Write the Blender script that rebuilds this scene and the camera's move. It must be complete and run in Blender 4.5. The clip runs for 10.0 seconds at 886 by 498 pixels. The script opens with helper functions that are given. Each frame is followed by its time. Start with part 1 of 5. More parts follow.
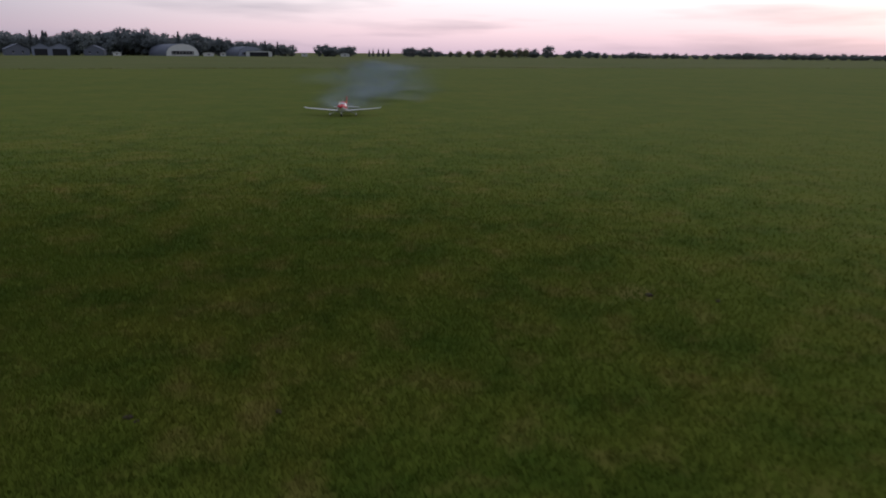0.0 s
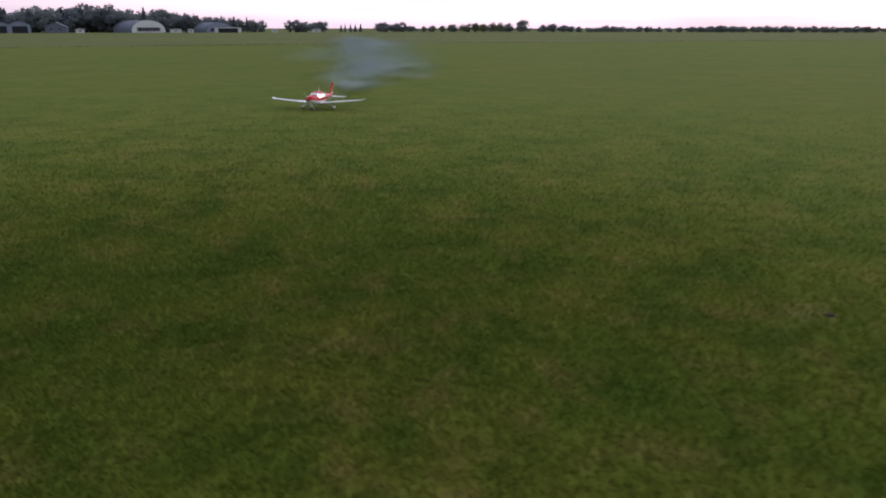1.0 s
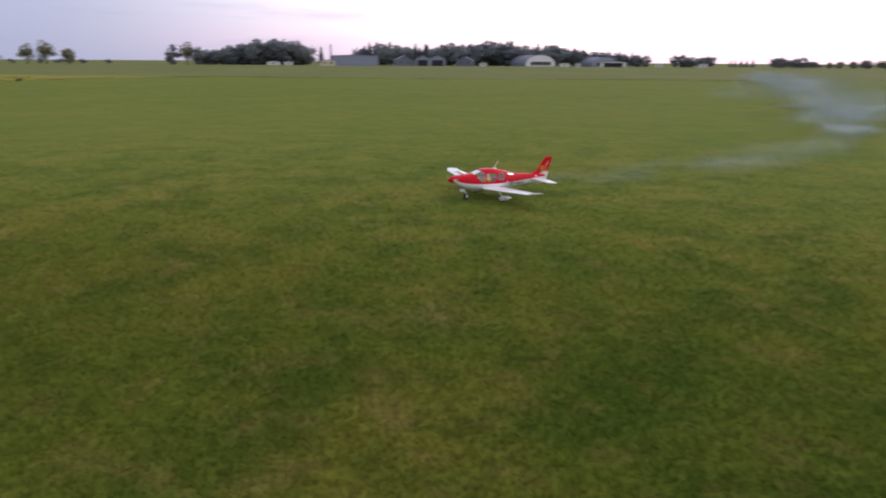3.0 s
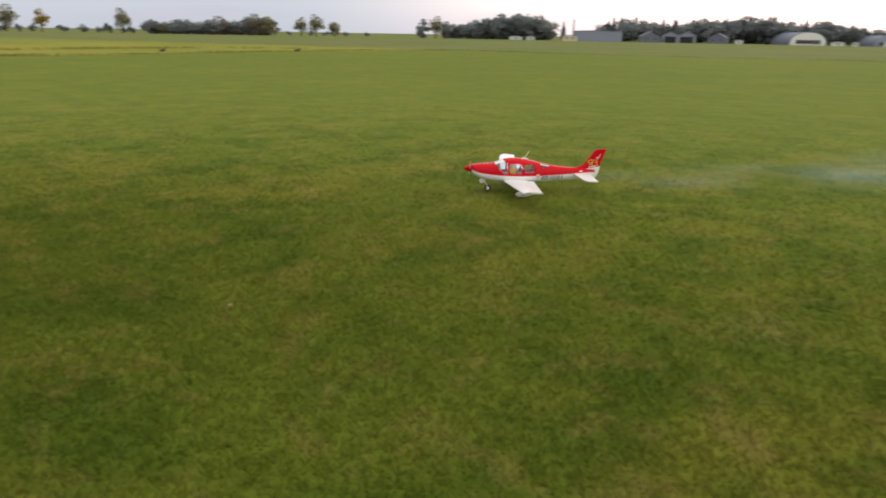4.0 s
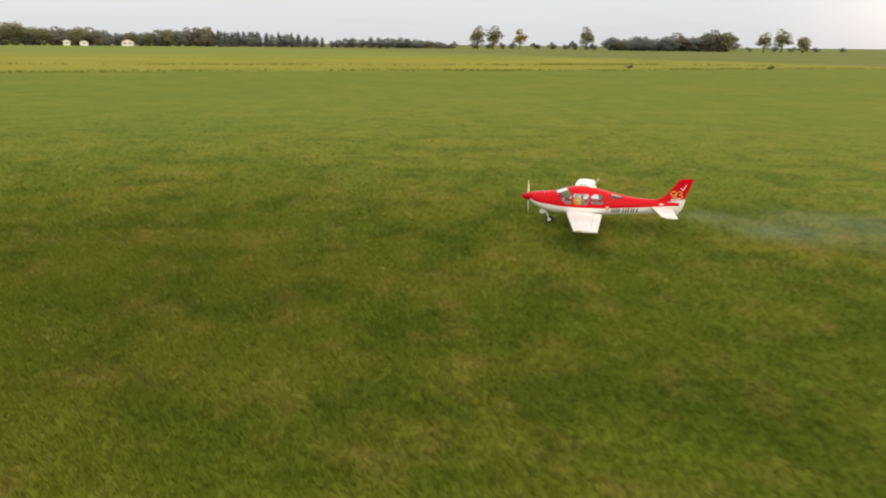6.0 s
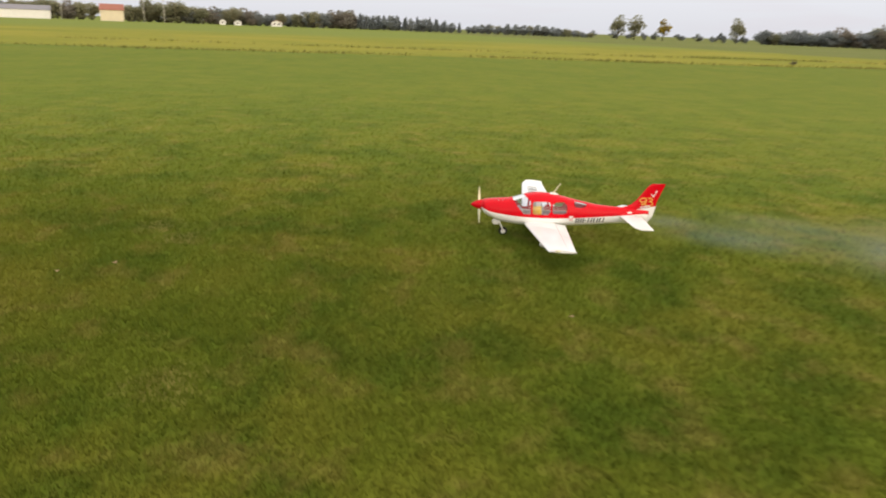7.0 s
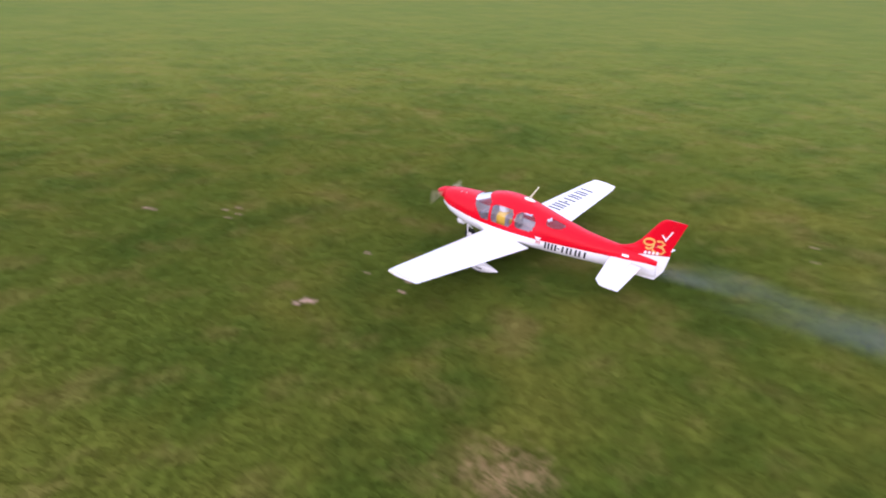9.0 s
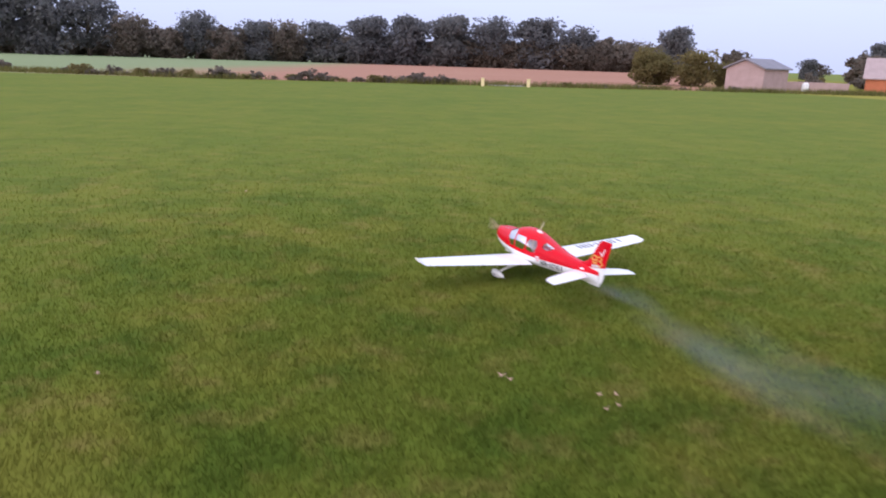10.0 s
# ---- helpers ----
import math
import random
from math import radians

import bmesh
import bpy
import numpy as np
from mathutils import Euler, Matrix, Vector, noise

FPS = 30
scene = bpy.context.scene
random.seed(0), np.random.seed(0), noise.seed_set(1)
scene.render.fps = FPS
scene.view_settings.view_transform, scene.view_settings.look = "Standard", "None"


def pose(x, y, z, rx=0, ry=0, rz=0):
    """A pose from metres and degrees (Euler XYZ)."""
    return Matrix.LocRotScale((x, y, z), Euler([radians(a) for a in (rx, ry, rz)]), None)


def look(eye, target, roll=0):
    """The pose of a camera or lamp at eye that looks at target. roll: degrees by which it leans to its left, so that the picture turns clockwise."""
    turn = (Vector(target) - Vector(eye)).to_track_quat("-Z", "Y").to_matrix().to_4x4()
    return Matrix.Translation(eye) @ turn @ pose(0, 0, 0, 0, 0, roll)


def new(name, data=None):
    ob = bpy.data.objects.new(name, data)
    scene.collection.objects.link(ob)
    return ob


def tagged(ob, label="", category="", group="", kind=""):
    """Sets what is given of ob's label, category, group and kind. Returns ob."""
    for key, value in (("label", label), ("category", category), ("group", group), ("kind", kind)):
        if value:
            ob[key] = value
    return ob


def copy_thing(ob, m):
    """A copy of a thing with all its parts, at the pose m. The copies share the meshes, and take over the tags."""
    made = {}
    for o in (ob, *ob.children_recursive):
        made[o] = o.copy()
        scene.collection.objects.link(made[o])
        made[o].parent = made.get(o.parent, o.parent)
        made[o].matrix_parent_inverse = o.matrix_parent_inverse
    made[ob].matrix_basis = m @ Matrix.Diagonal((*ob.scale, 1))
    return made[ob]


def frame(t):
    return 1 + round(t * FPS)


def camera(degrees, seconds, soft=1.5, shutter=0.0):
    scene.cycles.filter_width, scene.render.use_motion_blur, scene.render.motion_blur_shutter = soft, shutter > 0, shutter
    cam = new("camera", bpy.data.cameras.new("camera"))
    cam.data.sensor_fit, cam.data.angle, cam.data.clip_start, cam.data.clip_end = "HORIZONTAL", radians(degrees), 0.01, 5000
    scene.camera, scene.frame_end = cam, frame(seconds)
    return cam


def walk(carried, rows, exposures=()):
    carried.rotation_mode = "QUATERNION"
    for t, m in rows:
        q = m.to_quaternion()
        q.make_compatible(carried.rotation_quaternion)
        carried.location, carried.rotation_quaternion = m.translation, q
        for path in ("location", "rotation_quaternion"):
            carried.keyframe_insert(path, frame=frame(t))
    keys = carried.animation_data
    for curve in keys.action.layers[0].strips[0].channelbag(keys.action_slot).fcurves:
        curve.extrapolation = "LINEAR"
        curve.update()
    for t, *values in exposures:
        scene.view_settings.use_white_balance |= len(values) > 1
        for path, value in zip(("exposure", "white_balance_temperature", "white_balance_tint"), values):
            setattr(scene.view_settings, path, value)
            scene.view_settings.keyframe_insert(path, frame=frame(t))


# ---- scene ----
cam = camera(65.2, 10.0, 1.9, 0.4)
PATH = [
    (0, (-0.856, 0.522, 1.582), (-0.864, 2.447, 1.038), 0.4),
    (0.3, (-1.065, 0.818, 1.59), (-1.055, 2.738, 1.032), 0.7),
    (0.4, (-1.142, 0.912, 1.593), (-1.115, 2.819, 0.991), 1.1),
    (0.5, (-1.233, 0.998, 1.595), (-1.196, 2.898, 0.975), 1.7),
    (0.7, (-1.459, 1.141, 1.599), (-1.411, 3.048, 0.999), 2.2),
    (1, (-1.846, 1.333, 1.601), (-1.781, 3.237, 0.993), -0.0),
    (1.2, (-2.109, 1.481, 1.597), (-2.091, 3.373, 0.949), 0.5),
    (1.3, (-2.244, 1.557, 1.594), (-2.299, 3.451, 0.955), 0.3),
    (1.5, (-2.513, 1.693, 1.591), (-2.635, 3.599, 0.998), -0.5),
    (1.8, (-2.92, 1.844, 1.601), (-3.19, 3.726, 0.98), 1.0),
    (2, (-3.179, 1.927, 1.609), (-3.487, 3.816, 1.028), 1.2),
    (2.5, (-3.739, 2.1, 1.623), (-4.367, 3.921, 1.086), 0.5),
    (2.7, (-3.914, 2.133, 1.63), (-4.64, 3.921, 1.106), 0.3),
    (3.8, (-4.691, 2.007, 1.63), (-5.995, 3.406, 1.045), 0.9),
    (4, (-4.799, 1.965, 1.62), (-6.175, 3.291, 1.027), 1.0),
    (4.5, (-5.076, 1.834, 1.625), (-6.675, 2.885, 1.044), 1.3),
    (4.7, (-5.237, 1.8, 1.625), (-6.9, 2.752, 1.054), 0.3),
    (5, (-5.499, 1.761, 1.622), (-7.266, 2.516, 1.069), 0.1),
    (5.2, (-5.637, 1.739, 1.616), (-7.453, 2.371, 1.066), 0.7),
    (6.3, (-6.821, 1.341, 1.609), (-8.725, 1.545, 1.033), 0.3),
    (6.5, (-7.029, 1.29, 1.635), (-8.937, 1.423, 1.051), 0.6),
    (6.8, (-7.381, 1.176, 1.607), (-9.289, 1.197, 1.008), 2.4),
    (7, (-7.619, 1.092, 1.586), (-9.524, 1.053, 0.979), 2.1),
    (7.3, (-7.983, 0.953, 1.568), (-9.858, 0.75, 0.901), 1.1),
    (7.5, (-8.208, 0.848, 1.559), (-10.056, 0.481, 0.886), 1.7),
    (7.8, (-8.484, 0.664, 1.548), (-10.237, -0.033, 0.882), 2.7),
    (8, (-8.653, 0.529, 1.548), (-10.322, -0.328, 0.857), 3.4),
    (8.1, (-8.722, 0.432, 1.577), (-10.337, -0.496, 0.849), 3.7),
    (8.2, (-8.757, 0.325, 1.585), (-10.327, -0.667, 0.843), 2.8),
    (8.3, (-8.802, 0.231, 1.566), (-10.322, -0.838, 0.826), 2.7),
    (8.5, (-8.885, 0.026, 1.532), (-10.223, -1.252, 0.775), 2.3),
    (8.8, (-8.975, -0.421, 1.581), (-9.981, -1.974, 0.822), 3.7),
    (9, (-8.986, -0.722, 1.608), (-9.727, -2.402, 0.816), 1.3),
    (9.3, (-8.854, -1.117, 1.575), (-9.337, -2.923, 0.864), 2.6),
    (9.5, (-8.734, -1.374, 1.555), (-9.1, -3.229, 0.903), 2.9),
    (9.7, (-8.625, -1.639, 1.568), (-8.852, -3.51, 0.886), 1.7),
    (9.9, (-8.513, -1.906, 1.594), (-8.608, -3.829, 1.056), 1.8),
    (10, (-8.457, -2.04, 1.607), (-8.537, -3.969, 1.085), 1.8),
]
walk(cam, [(t, look(eye, target, roll)) for t, eye, target, roll in PATH],
     [(0.0, -1.40, 5700, 17), (0.3, -1.22, 5700, 18), (0.5, -0.92, 5700, 16), (0.7, -0.70, 5700, 16), (1.0, -0.7, 5700, 18), (1.3, 0.1, 5800, 23), (2.0, 0.1, 5800, 27), (2.25, -0.6, 5950, 25), (2.7, -0.42, 5950, 26), (3.8, 0.15, 6800, 8), (5.0, 0.22, 7300, 8), (6.3, 0.43, 7700, 6), (7.0, 0.46, 7420, 10), (7.5, 0.74, 7220, 13), (8.0, 0.62, 7020, 16), (8.3, 0.60, 6900, 18), (8.8, 0.64, 5750, 30), (9.5, 0.57, 5400, 31), (10.0, 0.42, 5650, 25)])

# ---- light ----
scene.cycles.transparent_max_bounces = 64
world = bpy.data.worlds.new("dusk_sky")
scene.world = world
world.use_nodes = True
SUN_AZ = radians(38)          # from +y towards +x: the evening glow
SUN_EL = radians(6)
wn, wl = world.node_tree.nodes, world.node_tree.links
wn.clear()
w_out = wn.new("ShaderNodeOutputWorld")
w_bg = wn.new("ShaderNodeBackground")
w_sky = wn.new("ShaderNodeTexSky")
w_sky.sky_type, w_sky.sun_disc = "NISHITA", False
w_sky.sun_elevation, w_sky.sun_rotation = SUN_EL, SUN_AZ
w_sky.dust_density = 2.0
w_co = wn.new("ShaderNodeTexCoord")
w_sep = wn.new("ShaderNodeSeparateXYZ")
wl.new(w_co.outputs["Generated"], w_sep.inputs[0])
# veil of high cloud: colour by height above the horizon, warm towards the glow
w_cool = wn.new("ShaderNodeValToRGB")
w_warm = wn.new("ShaderNodeValToRGB")
for ramp, stops in ((w_cool, ((0.0, (0.55, 0.60, 0.72)), (0.06, (0.60, 0.66, 0.80)), (0.2, (0.74, 0.79, 0.89)), (0.5, (0.95, 1.00, 1.08)), (1.0, (1.15, 1.20, 1.28)))),
                    (w_warm, ((0.0, (2.15, 1.55, 1.58)), (0.030, (3.20, 2.30, 2.06)), (0.075, (3.55, 3.08, 2.62)), (0.14, (2.8, 2.7, 2.5)), (0.5, (1.2, 1.22, 1.25)), (1.0, (1.15, 1.20, 1.28))))):
    el = ramp.color_ramp.elements
    el[0].position, el[0].color = stops[0][0], (*stops[0][1], 1)
    el[1].position, el[1].color = stops[-1][0], (*stops[-1][1], 1)
    for p, c in stops[1:-1]:
        el.new(p).color = (*c, 1)
    wl.new(w_sep.outputs["Z"], ramp.inputs[0])
w_dot = wn.new("ShaderNodeVectorMath")
w_dot.operation = "DOT_PRODUCT"
w_dot.inputs[1].default_value = (math.sin(SUN_AZ), math.cos(SUN_AZ), 0)
wl.new(w_co.outputs["Generated"], w_dot.inputs[0])
w_near = wn.new("ShaderNodeMapRange")
w_near.interpolation_type = "SMOOTHSTEP"
w_near.inputs[1].default_value, w_near.inputs[2].default_value = -0.15, 0.95
wl.new(w_dot.outputs["Value"], w_near.inputs[0])
w_veil = wn.new("ShaderNodeMix")
w_veil.data_type = "RGBA"
wl.new(w_near.outputs[0], w_veil.inputs[0])
wl.new(w_cool.outputs[0], w_veil.inputs[6])
wl.new(w_warm.outputs[0], w_veil.inputs[7])
# drawn-out cloud streaks
w_map = wn.new("ShaderNodeMapping")
w_map.inputs["Scale"].default_value = (2.2, 2.2, 24)
wl.new(w_co.outputs["Generated"], w_map.inputs[0])
w_cloud = wn.new("ShaderNodeTexNoise")
w_cloud.inputs["Scale"].default_value, w_cloud.inputs["Detail"].default_value = 1.6, 5
wl.new(w_map.outputs[0], w_cloud.inputs["Vector"])
w_cr = wn.new("ShaderNodeMapRange")
w_cr.inputs[1].default_value, w_cr.inputs[2].default_value, w_cr.inputs[3].default_value, w_cr.inputs[4].default_value = 0.52, 0.75, 0.0, 0.45
wl.new(w_cloud.outputs[0], w_cr.inputs[0])
w_streak = wn.new("ShaderNodeMix")
w_streak.data_type = "RGBA"
w_streak.inputs[7].default_value = (0.55, 0.54, 0.66, 1)
wl.new(w_cr.outputs[0], w_streak.inputs[0])
wl.new(w_veil.outputs[2], w_streak.inputs[6])
w_skyscale = wn.new("ShaderNodeVectorMath")
w_skyscale.operation = "SCALE"
w_skyscale.inputs[3].default_value = 0.10
wl.new(w_sky.outputs[0], w_skyscale.inputs[0])
w_add = wn.new("ShaderNodeMix")
w_add.data_type = "RGBA"
w_add.inputs[0].default_value = 0.9
wl.new(w_skyscale.outputs[0], w_add.inputs[6])
wl.new(w_streak.outputs[2], w_add.inputs[7])
wl.new(w_add.outputs[2], w_bg.inputs[0])
w_bg.inputs[1].default_value = 1.0
wl.new(w_bg.outputs[0], w_out.inputs[0])

sun = new("sun", bpy.data.lights.new("sun", "SUN"))
sun.data.energy, sun.data.angle, sun.data.color = 0.5, radians(25), (1.0, 0.86, 0.74)
sun.matrix_world = look((math.sin(SUN_AZ) * 60, math.cos(SUN_AZ) * 60, 32), (0, 0, 0))


# ---- materials ----
def material(name):
    m = bpy.data.materials.new(name)
    m.use_nodes = True
    return m, m.node_tree.nodes, m.node_tree.links, m.node_tree.nodes["Principled BSDF"]


def mix_node(n, l, fac, a, b):
    x = n.new("ShaderNodeMix")
    x.data_type = "RGBA"
    for sock, v in ((x.inputs[0], fac), (x.inputs[6], a), (x.inputs[7], b)):
        if isinstance(v, (int, float)):
            sock.default_value = v
        elif isinstance(v, tuple):
            sock.default_value = (*v, 1)
        else:
            l.new(v, sock)
    return x.outputs[2]


def noise_node(n, l, vec, scale, detail=4, rough=0.55, lo=0.35, hi=0.65, stretch=None):
    if stretch:
        mp = n.new("ShaderNodeMapping")
        mp.inputs["Scale"].default_value = stretch
        l.new(vec, mp.inputs[0])
        vec = mp.outputs[0]
    t = n.new("ShaderNodeTexNoise")
    t.inputs["Scale"].default_value, t.inputs["Detail"].default_value, t.inputs["Roughness"].default_value = scale, detail, rough
    l.new(vec, t.inputs["Vector"])
    r = n.new("ShaderNodeMapRange")
    r.inputs[1].default_value, r.inputs[2].default_value = lo, hi
    l.new(t.outputs[0], r.inputs[0])
    return r.outputs[0]


def bump_node(n, l, bsdf, height, strength, distance):
    b = n.new("ShaderNodeBump")
    b.inputs["Strength"].default_value, b.inputs["Distance"].default_value = strength, distance
    l.new(height, b.inputs["Height"])
    l.new(b.outputs[0], bsdf.inputs["Normal"])


def plain(name, colour, rough=0.5, metal=0.0, coat=0.0, vary=0.12, scale=12.0, bump=0.0, dark=None):
    """Paint, plastic, render and the like: a colour with soft wear at two scales."""
    m, n, l, b = material(name)
    co = n.new("ShaderNodeTexCoord").outputs["Object"]
    worn = dark or tuple(c * (1 - 2.2 * vary) for c in colour)
    big = noise_node(n, l, co, scale, 3)
    fine = noise_node(n, l, co, scale * 9, 5)
    base = mix_node(n, l, big, colour, mix_node(n, l, 0.5, colour, worn))
    half = n.new("ShaderNodeMath")
    half.operation = "MULTIPLY"
    half.inputs[1].default_value = 0.4
    l.new(fine, half.inputs[0])
    l.new(mix_node(n, l, half.outputs[0], base, worn), b.inputs["Base Color"])
    b.inputs["Roughness"].default_value, b.inputs["Metallic"].default_value, b.inputs["Coat Weight"].default_value = rough, metal, coat
    b.inputs["Coat Roughness"].default_value = 0.06
    b.inputs["Specular IOR Level"].default_value = 0.3
    if bump:
        bump_node(n, l, b, fine, bump, 0.01)
    return m


def foliage(name, a, b_col, c_col):
    """Leaves: three tints, by clump and by leaf."""
    m, n, l, b = material(name)
    geo = n.new("ShaderNodeNewGeometry")
    co = n.new("ShaderNodeTexCoord").outputs["Object"]
    info = n.new("ShaderNodeObjectInfo")
    big = noise_node(n, l, co, 0.35, 3)
    tint = mix_node(n, l, big, a, b_col)
    tint = mix_node(n, l, geo.outputs["Random Per Island"], tint, c_col)
    l.new(mix_node(n, l, info.outputs["Random"], tint, mix_node(n, l, 0.5, tint, a)), b.inputs["Base Color"])
    b.inputs["Roughness"].default_value = 0.75
    b.inputs["Specular IOR Level"].default_value = 0.2
    thin = n.new("ShaderNodeBsdfTranslucent")
    both = n.new("ShaderNodeMixShader")
    both.inputs[0].default_value = 0.6
    for link in b.inputs["Base Color"].links:
        l.new(link.from_socket, thin.inputs[0])
    l.new(b.outputs[0], both.inputs[1])
    l.new(thin.outputs[0], both.inputs[2])
    l.new(both.outputs[0], n["Material Output"].inputs[0])
    return m


def turf_colour(n, l, co):
    """Mown turf: lush and thin growth, tan dry patches and dark green ones, from metres down to tufts."""
    def times(u, v):
        x = n.new("ShaderNodeMath")
        x.operation = "MULTIPLY"
        x.inputs[1].default_value = v
        l.new(u, x.inputs[0])
        return x.outputs[0]

    wide = noise_node(n, l, co, 0.045, 3, lo=0.35, hi=0.65)
    mid = noise_node(n, l, co, 0.26, 3, 0.5, 0.30, 0.70)
    # fitted to the view: patch contrast fades away from the walk, against far stripes
    away = n.new("ShaderNodeVectorMath")
    away.operation = "DISTANCE"
    away.inputs[1].default_value = (-7.5, 1.0, 0)
    l.new(co, away.inputs[0])
    near_walk = n.new("ShaderNodeMapRange")
    near_walk.interpolation_type = "SMOOTHSTEP"
    near_walk.inputs[1].default_value, near_walk.inputs[2].default_value = 20.0, 5.0
    near_walk.inputs[3].default_value, near_walk.inputs[4].default_value = 0.42, 1.0
    l.new(away.outputs["Value"], near_walk.inputs[0])

    def uneven(u):
        x = n.new("ShaderNodeMath")
        x.operation = "MULTIPLY"
        l.new(u, x.inputs[0])
        l.new(near_walk.outputs[0], x.inputs[1])
        return x.outputs[0]

    patch = uneven(noise_node(n, l, co, 0.75, 5, 0.60, 0.47, 0.62))
    small = uneven(noise_node(n, l, co, 1.35, 5, 0.60, 0.47, 0.61))
    fleck = uneven(noise_node(n, l, co, 3.1, 4, 0.60, 0.52, 0.65))
    tuft = noise_node(n, l, co, 11.0, 4, 0.65, 0.34, 0.70)
    grain = noise_node(n, l, co, 60.0, 3, 0.65, 0.28, 0.72)
    lush = mix_node(n, l, mid, (0.086, 0.126, 0.011), (0.120, 0.143, 0.014))
    lush = mix_node(n, l, wide, lush, mix_node(n, l, mid, (0.103, 0.136, 0.013), (0.134, 0.150, 0.016)))
    dry = mix_node(n, l, fleck, (0.190, 0.174, 0.024), (0.245, 0.180, 0.048))
    turf = mix_node(n, l, times(patch, 0.60), lush, dry)
    turf = mix_node(n, l, times(small, 0.62), turf, (0.040, 0.080, 0.006))
    turf = mix_node(n, l, times(fleck, 0.42), turf, (0.220, 0.172, 0.043))
    turf = mix_node(n, l, times(tuft, 0.12), turf, (0.139, 0.150, 0.021))
    turf = mix_node(n, l, times(grain, 0.06), turf, (0.053, 0.077, 0.010))
    return turf, small, tuft, grain


def ground_material():
    m, n, l, b = material("grass_field")
    co = n.new("ShaderNodeTexCoord").outputs["Object"]
    sep = n.new("ShaderNodeSeparateXYZ")
    l.new(co, sep.inputs[0])

    def math2(op, u, v):
        x = n.new("ShaderNodeMath")
        x.operation = op
        for k, w in enumerate((u, v)):
            if isinstance(w, (int, float)):
                x.inputs[k].default_value = w
            else:
                l.new(w, x.inputs[k])
        return x.outputs[0]

    def step(u, lo, hi):
        r = n.new("ShaderNodeMapRange")
        r.interpolation_type = "SMOOTHSTEP"
        r.inputs[1].default_value, r.inputs[2].default_value = lo, hi
        l.new(u, r.inputs[0])
        return r.outputs[0]

    turf, small, tuft, grain = turf_colour(n, l, co)
    # bare worn spots
    for x, y, r, much in WORN:
        d = n.new("ShaderNodeVectorMath")
        d.operation = "DISTANCE"
        l.new(co, d.inputs[0])
        d.inputs[1].default_value = (x, y, 0)
        edge = math2("ADD", d.outputs["Value"], math2("MULTIPLY", math2("SUBTRACT", tuft, 0.5), 0.9 * r))
        turf = mix_node(n, l, math2("MULTIPLY", step(edge, r, 0.2 * r), much), turf, (0.36, 0.225, 0.105))
    # unmown meadow past the edge of the mown strip
    wob = math2("MULTIPLY", noise_node(n, l, co, 0.09, 3, 0.5, 0.2, 0.8), 8.0)
    north = step(math2("ADD", math2("ADD", sep.outputs["Y"], math2("MULTIPLY", sep.outputs["X"], -0.36)), wob), 80.0, 82.0)
    west = step(math2("ADD", math2("ADD", math2("MULTIPLY", sep.outputs["X"], -1.0), math2("MULTIPLY", sep.outputs["Y"], -0.20)), math2("MULTIPLY", wob, 0.5)), 51.2, 53.2)
    streak = noise_node(n, l, co, 0.06, 4, 0.6, 0.35, 0.65)
    meadow_w = mix_node(n, l, streak, (0.165, 0.172, 0.019), (0.250, 0.212, 0.030))
    meadow_w = mix_node(n, l, step(math2("MULTIPLY", sep.outputs["X"], -1.0), 85.0, 125.0), meadow_w, (0.15, 0.178, 0.034))
    meadow_n = mix_node(n, l, streak, (0.105, 0.125, 0.030), (0.145, 0.145, 0.045))
    base = mix_node(n, l, west, turf, mix_node(n, l, math2("MULTIPLY", small, 0.4), meadow_w, (0.07, 0.09, 0.02)))
    base = mix_node(n, l, north, base, mix_node(n, l, math2("MULTIPLY", small, 0.4), meadow_n, (0.06, 0.07, 0.03)))
    # ploughed field and young crop beyond the southern edge
    south = step(math2("ADD", math2("ADD", math2("MULTIPLY", sep.outputs["Y"], -1.0), math2("MULTIPLY", math2("MINIMUM", sep.outputs["X"], 8.0), 0.14)), math2("MULTIPLY", wob, 0.15)), 53.2, 54.0)
    furrow = noise_node(n, l, co, 0.8, 4, 0.6, 0.3, 0.7, (0.05, 1.0, 1.0))
    soil = mix_node(n, l, furrow, (0.30, 0.135, 0.092), (0.38, 0.195, 0.135))
    crop = mix_node(n, l, furrow, (0.17, 0.22, 0.10), (0.22, 0.25, 0.13))
    field = mix_node(n, l, step(math2("ADD", sep.outputs["X"], wob), 6.0, 30.0), soil, crop)
    south = math2("MULTIPLY", south, step(math2("ADD", math2("MULTIPLY", sep.outputs["Y"], -0.35), math2("ADD", sep.outputs["X"], -20.65)), -40.0, -30.0))
    base = mix_node(n, l, south, base, field)
    l.new(base, b.inputs["Base Color"])
    b.inputs["Roughness"].default_value = 0.92
    b.inputs["Sheen Weight"].default_value = 0.035
    b.inputs["Sheen Roughness"].default_value = 0.5
    b.inputs["Sheen Tint"].default_value = (0.85, 1.0, 0.40, 1)
    b.inputs["Specular IOR Level"].default_value = 0.04
    bump_node(n, l, b, math2("ADD", math2("MULTIPLY", tuft, 0.7), math2("MULTIPLY", grain, 0.3)), 0.22, 0.02)
    return m


